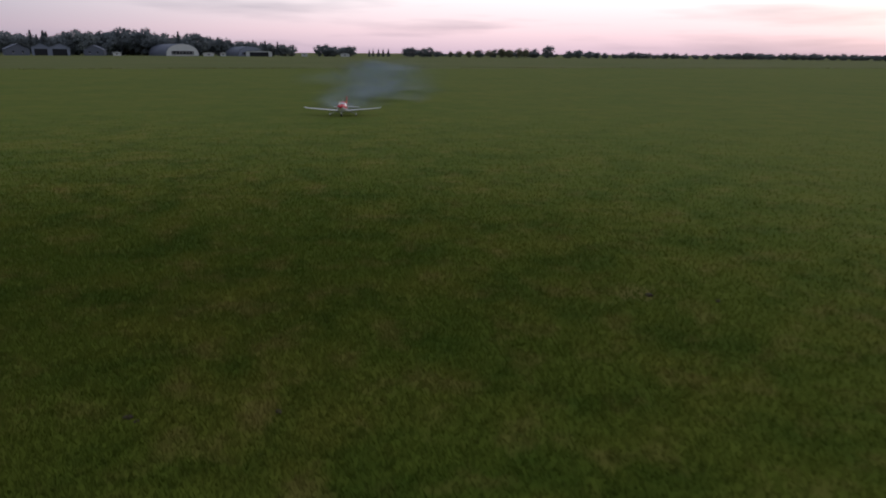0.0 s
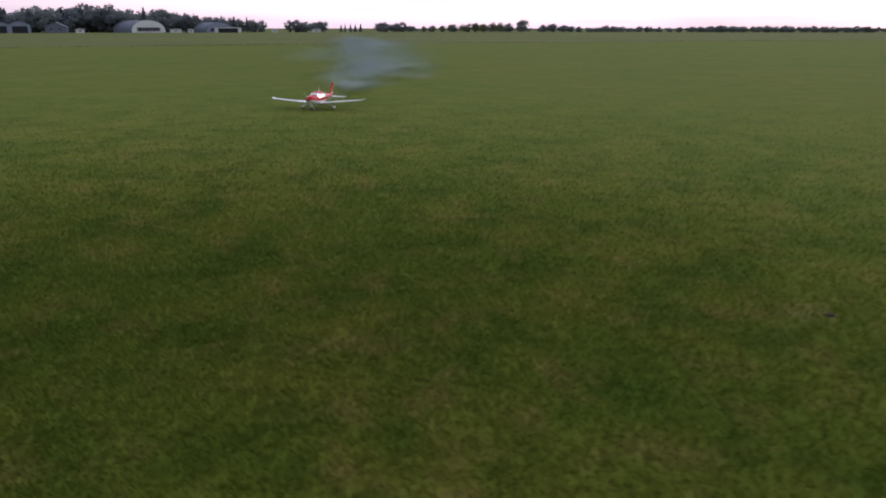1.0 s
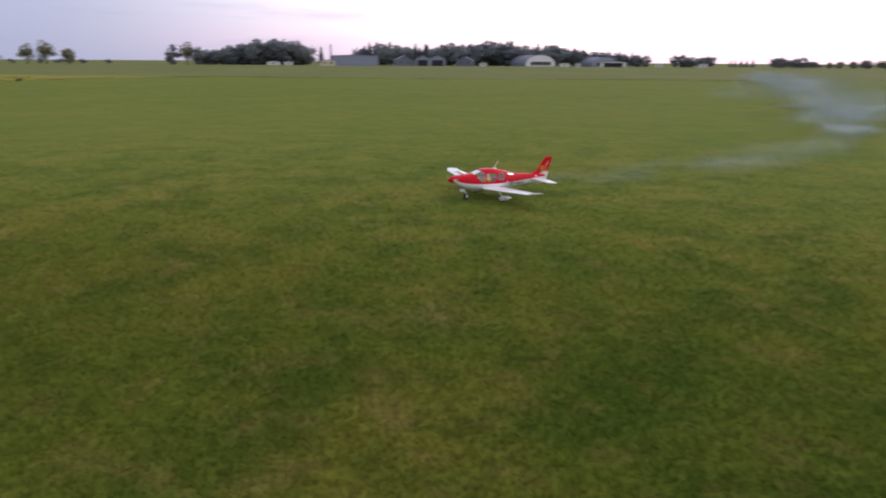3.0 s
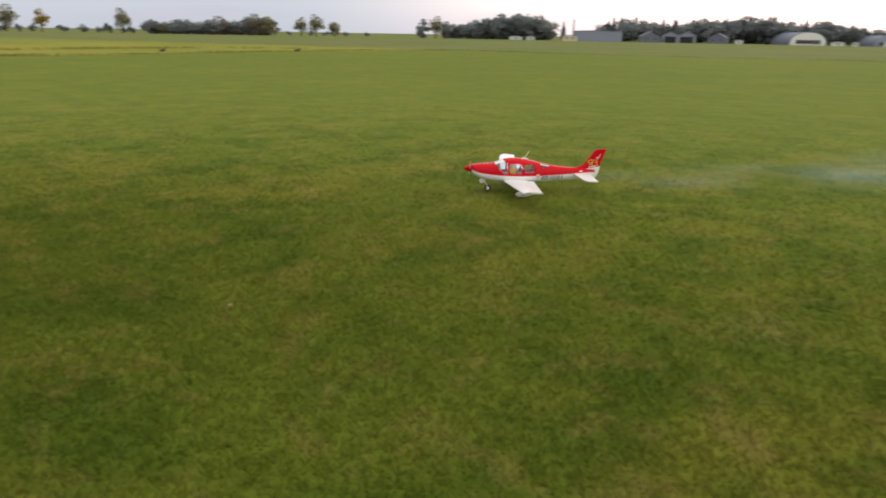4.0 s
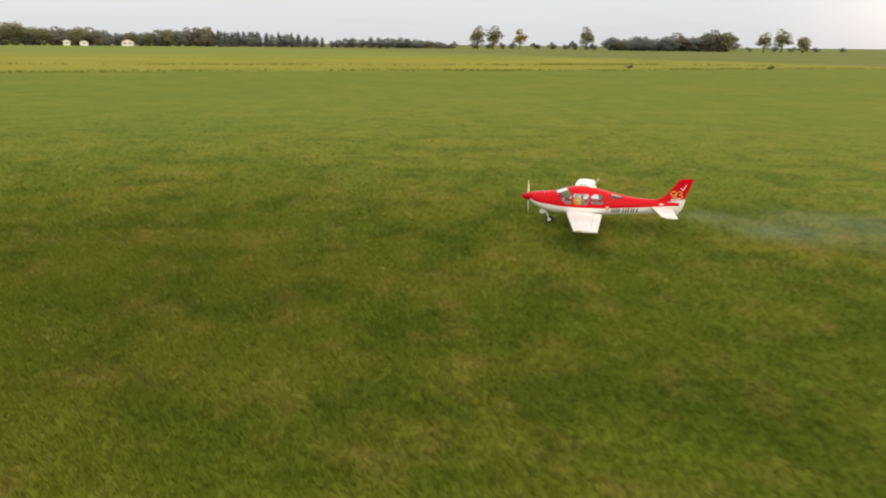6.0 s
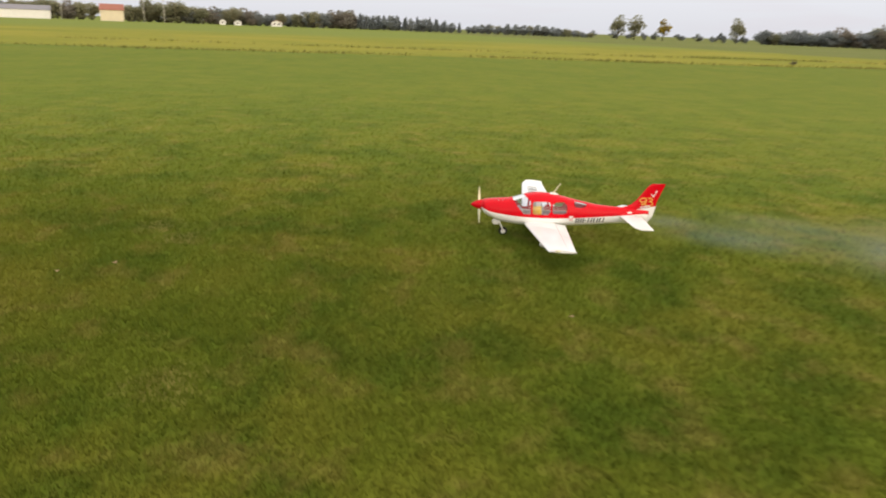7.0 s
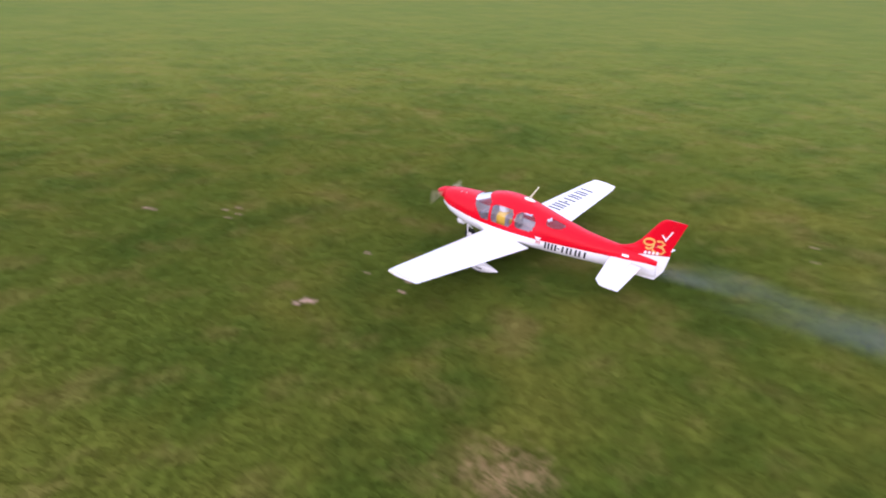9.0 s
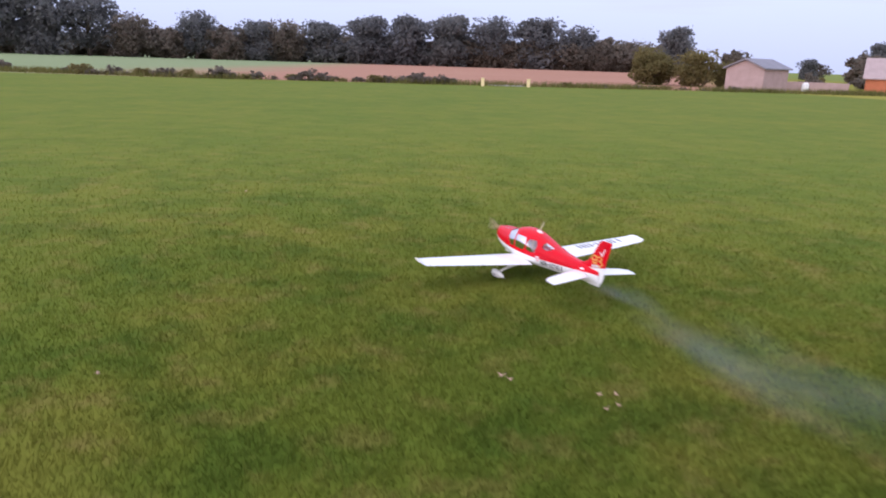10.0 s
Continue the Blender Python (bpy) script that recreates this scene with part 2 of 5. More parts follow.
def blade_material():
    m, n, l, b = material("grass_blades")
    geo = n.new("ShaderNodeNewGeometry")
    co = n.new("ShaderNodeTexCoord").outputs["Object"]
    turf = turf_colour(n, l, co)[0]
    rnd = n.new("ShaderNodeMath")
    rnd.operation = "MULTIPLY"
    rnd.inputs[1].default_value = 0.16
    l.new(geo.outputs["Random Per Island"], rnd.inputs[0])
    l.new(mix_node(n, l, rnd.outputs[0], turf, (0.140, 0.150, 0.030)), b.inputs["Base Color"])
    b.inputs["Roughness"].default_value = 0.7
    b.inputs["Specular IOR Level"].default_value = 0.1
    thin = n.new("ShaderNodeBsdfTranslucent")
    both = n.new("ShaderNodeMixShader")
    both.inputs[0].default_value = 0.28
    for link in b.inputs["Base Color"].links:
        l.new(link.from_socket, thin.inputs[0])
    l.new(b.outputs[0], both.inputs[1])
    l.new(thin.outputs[0], both.inputs[2])
    l.new(both.outputs[0], n["Material Output"].inputs[0])
    return m


def smoke_material():
    """Thin bluish exhaust haze; each wisp fades out towards its rim."""
    m = bpy.data.materials.new("exhaust_smoke")
    m.use_nodes = True
    n, l = m.node_tree.nodes, m.node_tree.links
    n.clear()
    outp = n.new("ShaderNodeOutputMaterial")
    mixs = n.new("ShaderNodeMixShader")
    clear = n.new("ShaderNodeBsdfTransparent")
    haze = n.new("ShaderNodeBsdfDiffuse")
    haze.inputs["Color"].default_value = (0.47, 0.55, 0.63, 1)
    att = n.new("ShaderNodeAttribute")
    att.attribute_name = "soft"
    co = n.new("ShaderNodeTexCoord").outputs["Object"]
    shift = n.new("ShaderNodeVectorMath")
    shift.operation = "ADD"
    own = n.new("ShaderNodeVectorMath")
    own.operation = "SCALE"
    own.inputs[0].default_value = (13.0, 7.0, 5.0)
    l.new(n.new("ShaderNodeObjectInfo").outputs["Random"], own.inputs[3])
    l.new(co, shift.inputs[0])
    l.new(own.outputs[0], shift.inputs[1])
    curl = noise_node(n, l, shift.outputs[0], 1.3, 3, 0.5, -0.15, 0.72)
    mul = n.new("ShaderNodeMath")
    mul.operation = "MULTIPLY"
    l.new(att.outputs["Fac"], mul.inputs[0])
    l.new(curl, mul.inputs[1])
    l.new(mul.outputs[0], mixs.inputs[0])
    l.new(clear.outputs[0], mixs.inputs[1])
    l.new(haze.outputs[0], mixs.inputs[2])
    l.new(mixs.outputs[0], outp.inputs[0])
    return m


def glass_material():
    m = bpy.data.materials.new("canopy_glass")
    m.use_nodes = True
    n, l = m.node_tree.nodes, m.node_tree.links
    n.clear()
    outp = n.new("ShaderNodeOutputMaterial")
    mixs = n.new("ShaderNodeMixShader")
    clear = n.new("ShaderNodeBsdfTransparent")
    clear.inputs[0].default_value = (0.84, 0.85, 0.89, 1)
    gloss = n.new("ShaderNodeBsdfGlossy")
    gloss.inputs["Roughness"].default_value = 0.05
    fres = n.new("ShaderNodeFresnel")
    fres.inputs[0].default_value = 1.28
    add = n.new("ShaderNodeMath")
    add.operation = "ADD"
    add.inputs[1].default_value = 0.05
    l.new(fres.outputs[0], add.inputs[0])
    l.new(add.outputs[0], mixs.inputs[0])
    l.new(clear.outputs[0], mixs.inputs[1])
    l.new(gloss.outputs[0], mixs.inputs[2])
    l.new(mixs.outputs[0], outp.inputs[0])
    return m


WORN = [(-9.95, -2.32, 0.21, 0.85), (-12.9, -1.3, 0.26, 0.3), (0.45, 5.05, 0.22, 0.3), (-12.6, -1.0, 0.22, 0.3), (-6.2, 5.95, 0.3, 0.22), (-10.4, -0.2, 0.26, 0.25)]
GRASS = ground_material()
BLADES = blade_material()
RED = plain("red_gloss_paint", (0.62, 0.003, 0.012), 0.26, coat=0.0, vary=0.05)
RED.node_tree.nodes["Principled BSDF"].inputs["Specular IOR Level"].default_value = 0.16
WHITE = plain("white_gloss_paint", (0.82, 0.81, 0.80), 0.32, coat=0.5, vary=0.03)
GOLD = plain("gold_trim_film", (0.72, 0.40, 0.09), 0.35, vary=0.06)
BLACK = plain("black_lettering_film", (0.02, 0.02, 0.022), 0.45, vary=0.1)
GREY = plain("grey_plastic", (0.34, 0.34, 0.35), 0.5)
RUBBER = plain("black_rubber", (0.018, 0.018, 0.018), 0.85)
CREAM = plain("cream_plastic", (0.72, 0.68, 0.46), 0.45)
YELLOW = plain("yellow_doll_cloth", (0.88, 0.56, 0.05), 0.8)
GLASS = glass_material()
SMOKE = smoke_material()
# LEAF_DARK is lifted and greyed, partly as distance haze put into the tint
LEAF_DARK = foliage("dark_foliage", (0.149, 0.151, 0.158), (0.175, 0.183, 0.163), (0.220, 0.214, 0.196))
LEAF_OLIVE = foliage("yellowish_olive_foliage", (0.165, 0.150, 0.055), (0.225, 0.185, 0.065), (0.265, 0.205, 0.085))
LEAF_YELLOW = foliage("yellow_autumn_foliage", (0.345, 0.253, 0.034), (0.460, 0.322, 0.057), (0.276, 0.230, 0.057))
LEAF_RUST = foliage("rust_autumn_foliage", (0.189, 0.158, 0.125), (0.254, 0.173, 0.122), (0.177, 0.165, 0.131))
# northern and western trees: distance haze put into paler, greyer leaf tints
NEEDLE_HAZED = foliage("hazed_conifer_needles", (0.196, 0.218, 0.236), (0.224, 0.253, 0.247), (0.270, 0.293, 0.276))
LEAF_DARK_HAZED = foliage("hazed_dark_foliage", (0.237, 0.260, 0.281), (0.269, 0.300, 0.278), (0.338, 0.356, 0.328))
LEAF_OLIVE_HAZED = foliage("hazed_olive_foliage", (0.222, 0.240, 0.156), (0.300, 0.288, 0.168), (0.360, 0.324, 0.198))
LEAF_RUST_HAZED = foliage("hazed_rust_foliage", (0.248, 0.220, 0.182), (0.319, 0.237, 0.176), (0.237, 0.226, 0.187))
BARK = plain("bark", (0.075, 0.060, 0.045), 0.9, scale=3, bump=0.5)
TUFT = foliage("rough_grass", (0.095, 0.115, 0.024), (0.15, 0.14, 0.035), (0.24, 0.19, 0.07))
METAL_GREY = plain("grey_sheet_metal", (0.27, 0.29, 0.36), 0.55, vary=0.08, scale=0.6)
METAL_DARK = plain("dark_sheet_metal", (0.16, 0.17, 0.21), 0.6, vary=0.1, scale=0.6)
PLASTER = plain("white_render", (0.74, 0.73, 0.70), 0.8, vary=0.08, scale=0.5)
PLASTER_CREAM = plain("cream_render", (0.66, 0.58, 0.42), 0.85, vary=0.08, scale=0.5)
ROOF_RED = plain("red_roof_tiles", (0.34, 0.13, 0.09), 0.85, vary=0.12, scale=1.5)
ROOF_GREY = plain("grey_roof_sheets", (0.24, 0.23, 0.25), 0.8, vary=0.12, scale=0.8)
ROOF_TAN = plain("faded_pinkish_roof_tiles", (0.40, 0.31, 0.29), 0.85, vary=0.12, scale=1.5)
BRICK = plain("orange_brick", (0.48, 0.16, 0.075), 0.9, vary=0.14, scale=1.5)
BLOCK = plain("weathered_pink_blockwork", (0.43, 0.31, 0.28), 0.9, vary=0.16, scale=0.9)
DOOR_DARK = plain("dark_door_opening", (0.03, 0.03, 0.035), 0.8)
LEAF_TAN = plain("dead_leaf", (0.44, 0.29, 0.19), 0.8, scale=60)
POST_WHITE = plain("yellowed_white_paint", (0.78, 0.66, 0.34), 0.6, scale=6)
SOIL = plain("bare_earth", (0.085, 0.060, 0.042), 0.95, scale=30, bump=0.4)
PAVING = plain("pale_concrete", (0.42, 0.40, 0.37), 0.9, scale=1)


# ---- mesh tools ----
def mesh(name, verts, faces, mats, index=None, smooth=False):
    me = bpy.data.meshes.new(name)
    me.from_pydata([tuple(map(float, v)) for v in verts], [], faces)
    for m in mats if isinstance(mats, (list, tuple)) else [mats]:
        me.materials.append(m)
    if index is not None:
        me.polygons.foreach_set("material_index", index)
    if smooth:
        me.polygons.foreach_set("use_smooth", [True] * len(me.polygons))
    me.update()
    return me


def part(name, me, parent, label=""):
    ob = new(name, me)
    ob.parent = parent
    return tagged(ob, label)


def bm_mesh(name, bm, mat, smooth=False):
    bmesh.ops.recalc_face_normals(bm, faces=bm.faces)
    me = bpy.data.meshes.new(name)
    bm.to_mesh(me)
    bm.free()
    me.materials.append(mat)
    if smooth:
        me.polygons.foreach_set("use_smooth", [True] * len(me.polygons))
    return me


def box(name, lo, hi, mat, bevel=0.0):
    bm = bmesh.new()
    bmesh.ops.create_cube(bm, size=1.0)
    size = [h - q for h, q in zip(hi, lo)]
    for v in bm.verts:
        v.co = Vector([q + s * (c + 0.5) for q, s, c in zip(lo, size, v.co)])
    if bevel:
        bmesh.ops.bevel(bm, geom=list(bm.edges), offset=bevel, segments=2, affect="EDGES")
    return bm_mesh(name, bm, mat)


def tube(name, points, radii, mat, sides=10):
    """A tapered round bar through the points."""
    verts, faces = [], []
    pts = [Vector(p) for p in points]
    for i, p in enumerate(pts):
        ahead = (pts[min(i + 1, len(pts) - 1)] - pts[max(i - 1, 0)]).normalized()
        side = ahead.cross(Vector((0.31, 0.17, 0.93)) if abs(ahead.z) < 0.9 else Vector((1, 0.2, 0))).normalized()
        up = side.cross(ahead)
        for k in range(sides):
            a = 2 * math.pi * k / sides
            verts.append(p + radii[i] * (math.cos(a) * side + math.sin(a) * up))
        if i:
            for k in range(sides):
                a, c = (i - 1) * sides, i * sides
                faces.append((a + k, a + (k + 1) % sides, c + (k + 1) % sides, c + k))
    faces.append(tuple(range(sides))[::-1])
    faces.append(tuple(range(len(verts) - sides, len(verts))))
    return mesh(name, verts, faces, mat, smooth=True)


def lathe(name, profile, mat, axis="x", sides=24):
    """A turned body: profile of (along, radius)."""
    verts, faces = [], []
    for i, (x, r) in enumerate(profile):
        for k in range(sides):
            a = 2 * math.pi * k / sides
            c, s = r * math.cos(a), r * math.sin(a)
            verts.append((x, c, s) if axis == "x" else (c, x, s) if axis == "y" else (c, s, x))
        if i:
            for k in range(sides):
                faces.append(((i - 1) * sides + k, (i - 1) * sides + (k + 1) % sides, i * sides + (k + 1) % sides, i * sides + k))
    faces.append(tuple(range(sides)))
    faces.append(tuple(range(len(verts) - sides, len(verts))))
    bm = bmesh.new()
    me = mesh(name, verts, faces, mat)
    bm.from_mesh(me)
    bmesh.ops.recalc_face_normals(bm, faces=bm.faces)
    bm.to_mesh(me)
    bm.free()
    me.polygons.foreach_set("use_smooth", [True] * len(me.polygons))
    return me


# ---- ground ----
def ground_sheet():
    """One sheet, finer near the middle, that reaches the horizon."""
    marks = np.concatenate([-np.geomspace(2500, 60, 14), np.linspace(-50, 50, 21), np.geomspace(60, 2500, 14)])
    n = len(marks)
    verts = [(x, y, 0.0) for y in marks for x in marks]
    faces = [(j * n + i, j * n + i + 1, (j + 1) * n + i + 1, (j + 1) * n + i) for j in range(n - 1) for i in range(n - 1)]
    ob = new("ground", mesh("ground", verts, faces, GRASS))
    return tagged(ob, "short mown green airfield grass with dry patches", "grass field", kind="structure")


ground_sheet()


def blades(name, label, xy, tall, wide, mat, seed, lean=0.6):
    """Upright tapered blades at the places xy, joined into one sheet of grass."""
    rng = np.random.default_rng(seed)
    n = len(xy)
    a = rng.uniform(0, 2 * np.pi, n)
    h = tall * rng.uniform(0.45, 1.25, n)
    w = wide * rng.uniform(0.6, 1.3, n)
    side = np.stack([np.cos(a), np.sin(a), 0 * a], 1) * w[:, None] / 2
    b = rng.uniform(0, 2 * np.pi, n)
    tip = np.stack([np.cos(b) * lean * h, np.sin(b) * lean * h, h], 1)
    root = np.concatenate([xy, np.full((n, 1), -0.004)], 1)
    co = np.stack([root - side, root + side, root + tip], 1).reshape(-1, 3)
    tri = np.arange(3 * n).reshape(-1, 3)
    me = bpy.data.meshes.new(name)
    me.vertices.add(len(co))
    me.vertices.foreach_set("co", co.ravel())
    me.loops.add(tri.size)
    me.loops.foreach_set("vertex_index", tri.ravel())
    me.polygons.add(len(tri))
    me.polygons.foreach_set("loop_start", np.arange(0, tri.size, 3))
    me.update(calc_edges=True)
    me.materials.append(mat)
    return tagged(new(name, me), label, "grass", kind="stuff")


def lawn():
    """Grass blades on the stretch that the shot passes closest, thinning out with distance."""
    rng = np.random.default_rng(5)
    line = np.array([(0.4, 3.8), (-0.6, 3.2), (-2.0, 3.1), (-3.1, 3.3), (-1.6, 3.9), (-2.2, 4.6), (-3.5, 4.9), (-5, 4.8), (-7, 4.0), (-8.5, 3.0), (-9.8, 2.4), (-9.6, 0.8), (-10.6, 1.2), (-10.8, 0.0), (-10.8, -1.4), (-9.6, -2.0), (-10.6, -2.8), (-9.2, -3.2), (-10.2, -3.9), (-9.8, -5.0), (-7.6, -4.8), (-8.2, -6.2)])
    t = rng.uniform(0, len(line) - 1.001, 1330000)
    i = t.astype(int)
    mid = line[i] + (line[i + 1] - line[i]) * (t - i)[:, None]
    xy = mid + rng.normal(0, 1.0, mid.shape) * np.where(rng.uniform(0, 1, len(mid)) < 0.55, 2.4, 5.5)[:, None]
    blades("mown_grass", "short green mown grass blades with dry straw", xy, 0.040, 0.0072, BLADES, 11, 0.5)


lawn()


def edge_strip(name, label, line, count, spread, tall, wide, seed):
    rng = np.random.default_rng(seed)
    line = np.array(line, float)
    t = rng.uniform(0, len(line) - 1.001, count)
    drift = rng.uniform(0, 6.28, 4)
    keep = sum(np.sin(t * f + d) for f, d in zip((3.1, 7.7, 17.3, 41.0), drift)) + rng.normal(0, 0.7, count) > -0.2
    t = t[keep]
    i = t.astype(int)
    xy = line[i] + (line[i + 1] - line[i]) * (t - i)[:, None] + rng.normal(0, spread, (len(t), 2))
    return blades(name, label, xy, tall, wide, TUFT, seed, 0.35)


edge_strip("rough_grass_edge", "uncut rough grass along the mown strip", [(-43, -52), (-44.5, -31), (-46, -16), (-50, -3), (-52, 8), (-53, 18), (-56, 28), (-60, 44), (-59, 55), (-40, 60), (-25, 69), (-5, 78), (12, 84), (60, 98)], 9000, 0.8, 0.15, 0.05, 21)
edge_strip("rough_grass_clumps", "scattered dark clumps in the unmown meadow", [(-58, -30), (-61, -8), (-64, 15), (-67, 22), (-69, 33), (-66, 41)], 2400, 0.5, 0.20, 0.05, 23)
edge_strip("field_margin_grass", "dry tall grass on the ploughed field's margin", [(42, -60), (24, -54.8), (8, -52.4), (-10, -54.6), (-27, -57.2), (-40, -58), (-52, -60), (-70, -64)], 24000, 0.8, 0.42, 0.06, 22)


# ---- the model aeroplane: forward +x, left +y, wheels on z = 0 ----
STATIONS = np.array([
    (0.405, 0.218, 0.248, 0.292, 0.042), (0.385, 0.192, 0.240, 0.300, 0.074), (0.330, 0.160, 0.220, 0.307, 0.092), (0.240, 0.126, 0.208, 0.313, 0.104),
    (0.165, 0.114, 0.200, 0.316, 0.112), (0.100, 0.108, 0.194, 0.340, 0.118), (0.030, 0.104, 0.190, 0.361, 0.120), (-0.050, 0.102, 0.187, 0.368, 0.121),
    (-0.140, 0.102, 0.185, 0.360, 0.118), (-0.250, 0.104, 0.184, 0.334, 0.108), (-0.370, 0.108, 0.186, 0.303, 0.092), (-0.520, 0.116, 0.190, 0.272, 0.070),
    (-0.660, 0.124, 0.196, 0.258, 0.052), (-0.780, 0.128, 0.202, 0.254, 0.038), (-0.880, 0.133, 0.208, 0.246, 0.024), (-0.935, 0.140, 0.205, 0.236, 0.012)])


def hull(x):
    """Underside, colour line, top and half width of the fuselage at x."""
    s = STATIONS[::-1]
    flat = np.array([np.interp(x, s[:, 0], s[:, k]) for k in range(1, 5)])
    near = np.mean([[np.interp(x + d, s[:, 0], s[:, k]) for k in range(1, 5)] for d in (-0.03, -0.015, 0.015, 0.03)], axis=0)
    return near if -0.88 < x < 0.33 else flat


def skin(x, a, grow=0.0):
    """A point of the fuselage skin; a: 0 at the left colour line, 90 degrees on top, 180 at the right, 270 below."""
    zb, zw, zt, hw = hull(x)
    c, s = math.cos(a), math.sin(a)
    y = (hw + grow) * math.copysign(abs(c) ** 0.82, c)
    z = zw + ((zt - zw + grow) * abs(s) ** 0.86 if s >= 0 else -(zw - zb + grow) * abs(s) ** 0.86)
    return Vector((x, y, z))


def angle_at(x, z):
    """The angle on the skin's left side at which it has the height z."""
    zb, zw, zt, hw = hull(x)
    return math.asin(min(1.0, max(0.0, (z - zw) / (zt - zw))) ** (1 / 0.86))


def pane_at(x, z, top):
    """Which pane of glass covers this place of the skin, if any."""
    def rounded(x0, x1, z0, z1, e):
        u, v = (2 * x - x0 - x1) / (x1 - x0), (2 * z - z0 - z1) / (z1 - z0)
        return abs(u) ** e + abs(v) ** e < 1
    if 0.028 + 1.6 * max(0.0, z - 0.322) < x < 0.076 + (z - 0.212) * 0.80 and 0.216 < z < 0.350:
        return "windshield"
    if rounded(-0.132, 0.012, 0.213, 0.315, 5):
        return "door_window"
    if rounded(-0.266, -0.146, 0.216, 0.308, 3.0):
        return "cabin_window"
    if rounded(-0.430, -0.325, 0.264, 0.312, 2.4) and z < top - 0.006:
        return "rear_window"
    return ""


def fuselage(plane):
    xs = np.linspace(0.405, -0.935, 170)
    up = np.linspace(0, math.pi, 57)
    low = np.linspace(math.pi, 2 * math.pi, 21)[1:-1]
    ring = [*up, *low]
    n = len(ring)
    verts = [skin(x, a) for x in xs for a in ring]
    faces, index, panes = [], [], {}
    for i in range(len(xs) - 1):
        xm = (xs[i] + xs[i + 1]) / 2
        top = hull(xm)[2]
        for k in range(n):
            f = (i * n + k, i * n + (k + 1) % n, (i + 1) * n + (k + 1) % n, (i + 1) * n + k)
            upper = k < len(up) - 1
            if upper:
                mid = sum((verts[j] for j in f), Vector()) / 4
                name = pane_at(mid.x, mid.z, top)
                if name:
                    key = name if name == "windshield" else (name, mid.y > 0)
                    panes.setdefault(key, []).append((i, k))
                    continue
            faces.append(f)
            index.append(0 if upper else 1)
    faces.append(tuple(range(n)))
    index.append(0)
    faces.append(tuple(range((len(xs) - 1) * n, len(xs) * n))[::-1])
    index.append(1)
    part("fuselage", mesh("fuselage", verts, faces, [RED, WHITE], index, True), plane, "glossy red upper and white lower fuselage")
    for key, cells in panes.items():
        name = key if isinstance(key, str) else key[0]
        vv, ff, seen = [], [], {}
        for i, k in cells:
            quad = []
            for a, c in ((i, k), (i, k + 1), (i + 1, k + 1), (i + 1, k)):
                if (a, c) not in seen:
                    seen[a, c] = len(vv)
                    vv.append(skin(xs[a], ring[c], -0.0015))
                quad.append(seen[a, c])
            ff.append(tuple(quad))
        pane = part(name, mesh(name, vv, ff, GLASS, smooth=True), plane, "clear tinted cabin glass")
        pane.visible_shadow = False


def aerofoil(secs, u0, u1, mat, name, thick=0.11, steps=14):
    """A wing panel between chord fractions u0 and u1; sections of (leading edge, trailing edge, up)."""
    us = u0 + (u1 - u0) * (1 - np.cos(np.linspace(0, math.pi / 2, steps))) if u0 == 0 else np.linspace(u0, u1, steps)
    verts, faces = [], []
    for le, te, upv in secs:
        le, te, upv = Vector(le), Vector(te), Vector(upv)
        chord = (te - le).length
        def half(u):
            return 5 * thick * chord * (0.2969 * math.sqrt(u) - 0.126 * u - 0.3516 * u * u + 0.2843 * u ** 3 - 0.1015 * u ** 4) + 0.0012
        verts += [le.lerp(te, u) + upv * half(u) for u in us] + [le.lerp(te, u) - upv * 0.75 * half(u) for u in us[::-1]]
    m = 2 * steps
    for i in range(len(secs) - 1):
        for k in range(m):
            faces.append((i * m + k, i * m + (k + 1) % m, (i + 1) * m + (k + 1) % m, (i + 1) * m + k))
    faces += [tuple(range(m))[::-1], tuple(range((len(secs) - 1) * m, len(secs) * m))]
    bm = bmesh.new()
    me = mesh(name, verts, faces, mat)
    bm.from_mesh(me)
    bmesh.ops.recalc_face_normals(bm, faces=bm.faces)
    bm.to_mesh(me)
    bm.free()
    for p in me.polygons:
        p.use_smooth = len(p.vertices) == 4
    me.set_sharp_from_angle(angle=radians(40))
    return me


def wing_secs(side, y0, y1, count):
    """Sections of the main wing from y0 to y1 on one side (+1 left, -1 right)."""
    rows = []
    for y in np.linspace(y0, y1, count):
        f = (y - 0.09) / 0.90
        rise = 0.018 * max(0.0, (y - 0.955) / 0.045) ** 2
        pull = 0.035 * max(0.0, (y - 0.94) / 0.06) ** 2
        rows.append(((0.070 - 0.084 * f - pull, side * y, 0.132 + 0.072 * f + rise), (-0.258 + 0.060 * f, side * y, 0.126 + 0.070 * f + rise), (0, -side * 0.08, 1)))
    return rows


def wing(plane, side):
    word = "left_wing" if side > 0 else "right_wing"
    wing_ob = part(word, aerofoil(wing_secs(side, 0.06, 0.995, 24), 0, 0.745, WHITE, word), plane, "white tapered wing panel")
    part("flap", aerofoil(wing_secs(side, 0.115, 0.520, 10), 0.752, 1, WHITE, "flap"), wing_ob)
    part("aileron", aerofoil(wing_secs(side, 0.526, 0.930, 10), 0.752, 1, WHITE, "aileron"), wing_ob)
    part("wing_tip", aerofoil(wing_secs(side, 0.936, 0.995, 6), 0.752, 1, WHITE, "wing_tip"), wing_ob)
    le, te, _ = wing_secs(side, 0.99, 0.99, 1)[0]
    lens = part("navigation_light", lathe("navigation_light", [(-0.018, 0.001), (-0.012, 0.007), (0.004, 0.008), (0.016, 0.005), (0.021, 0.001)], CREAM, "x", 12), wing_ob, "pale clear navigation light")
    lens.location = Vector(le) + Vector((-0.03, side * 0.002, 0.004))


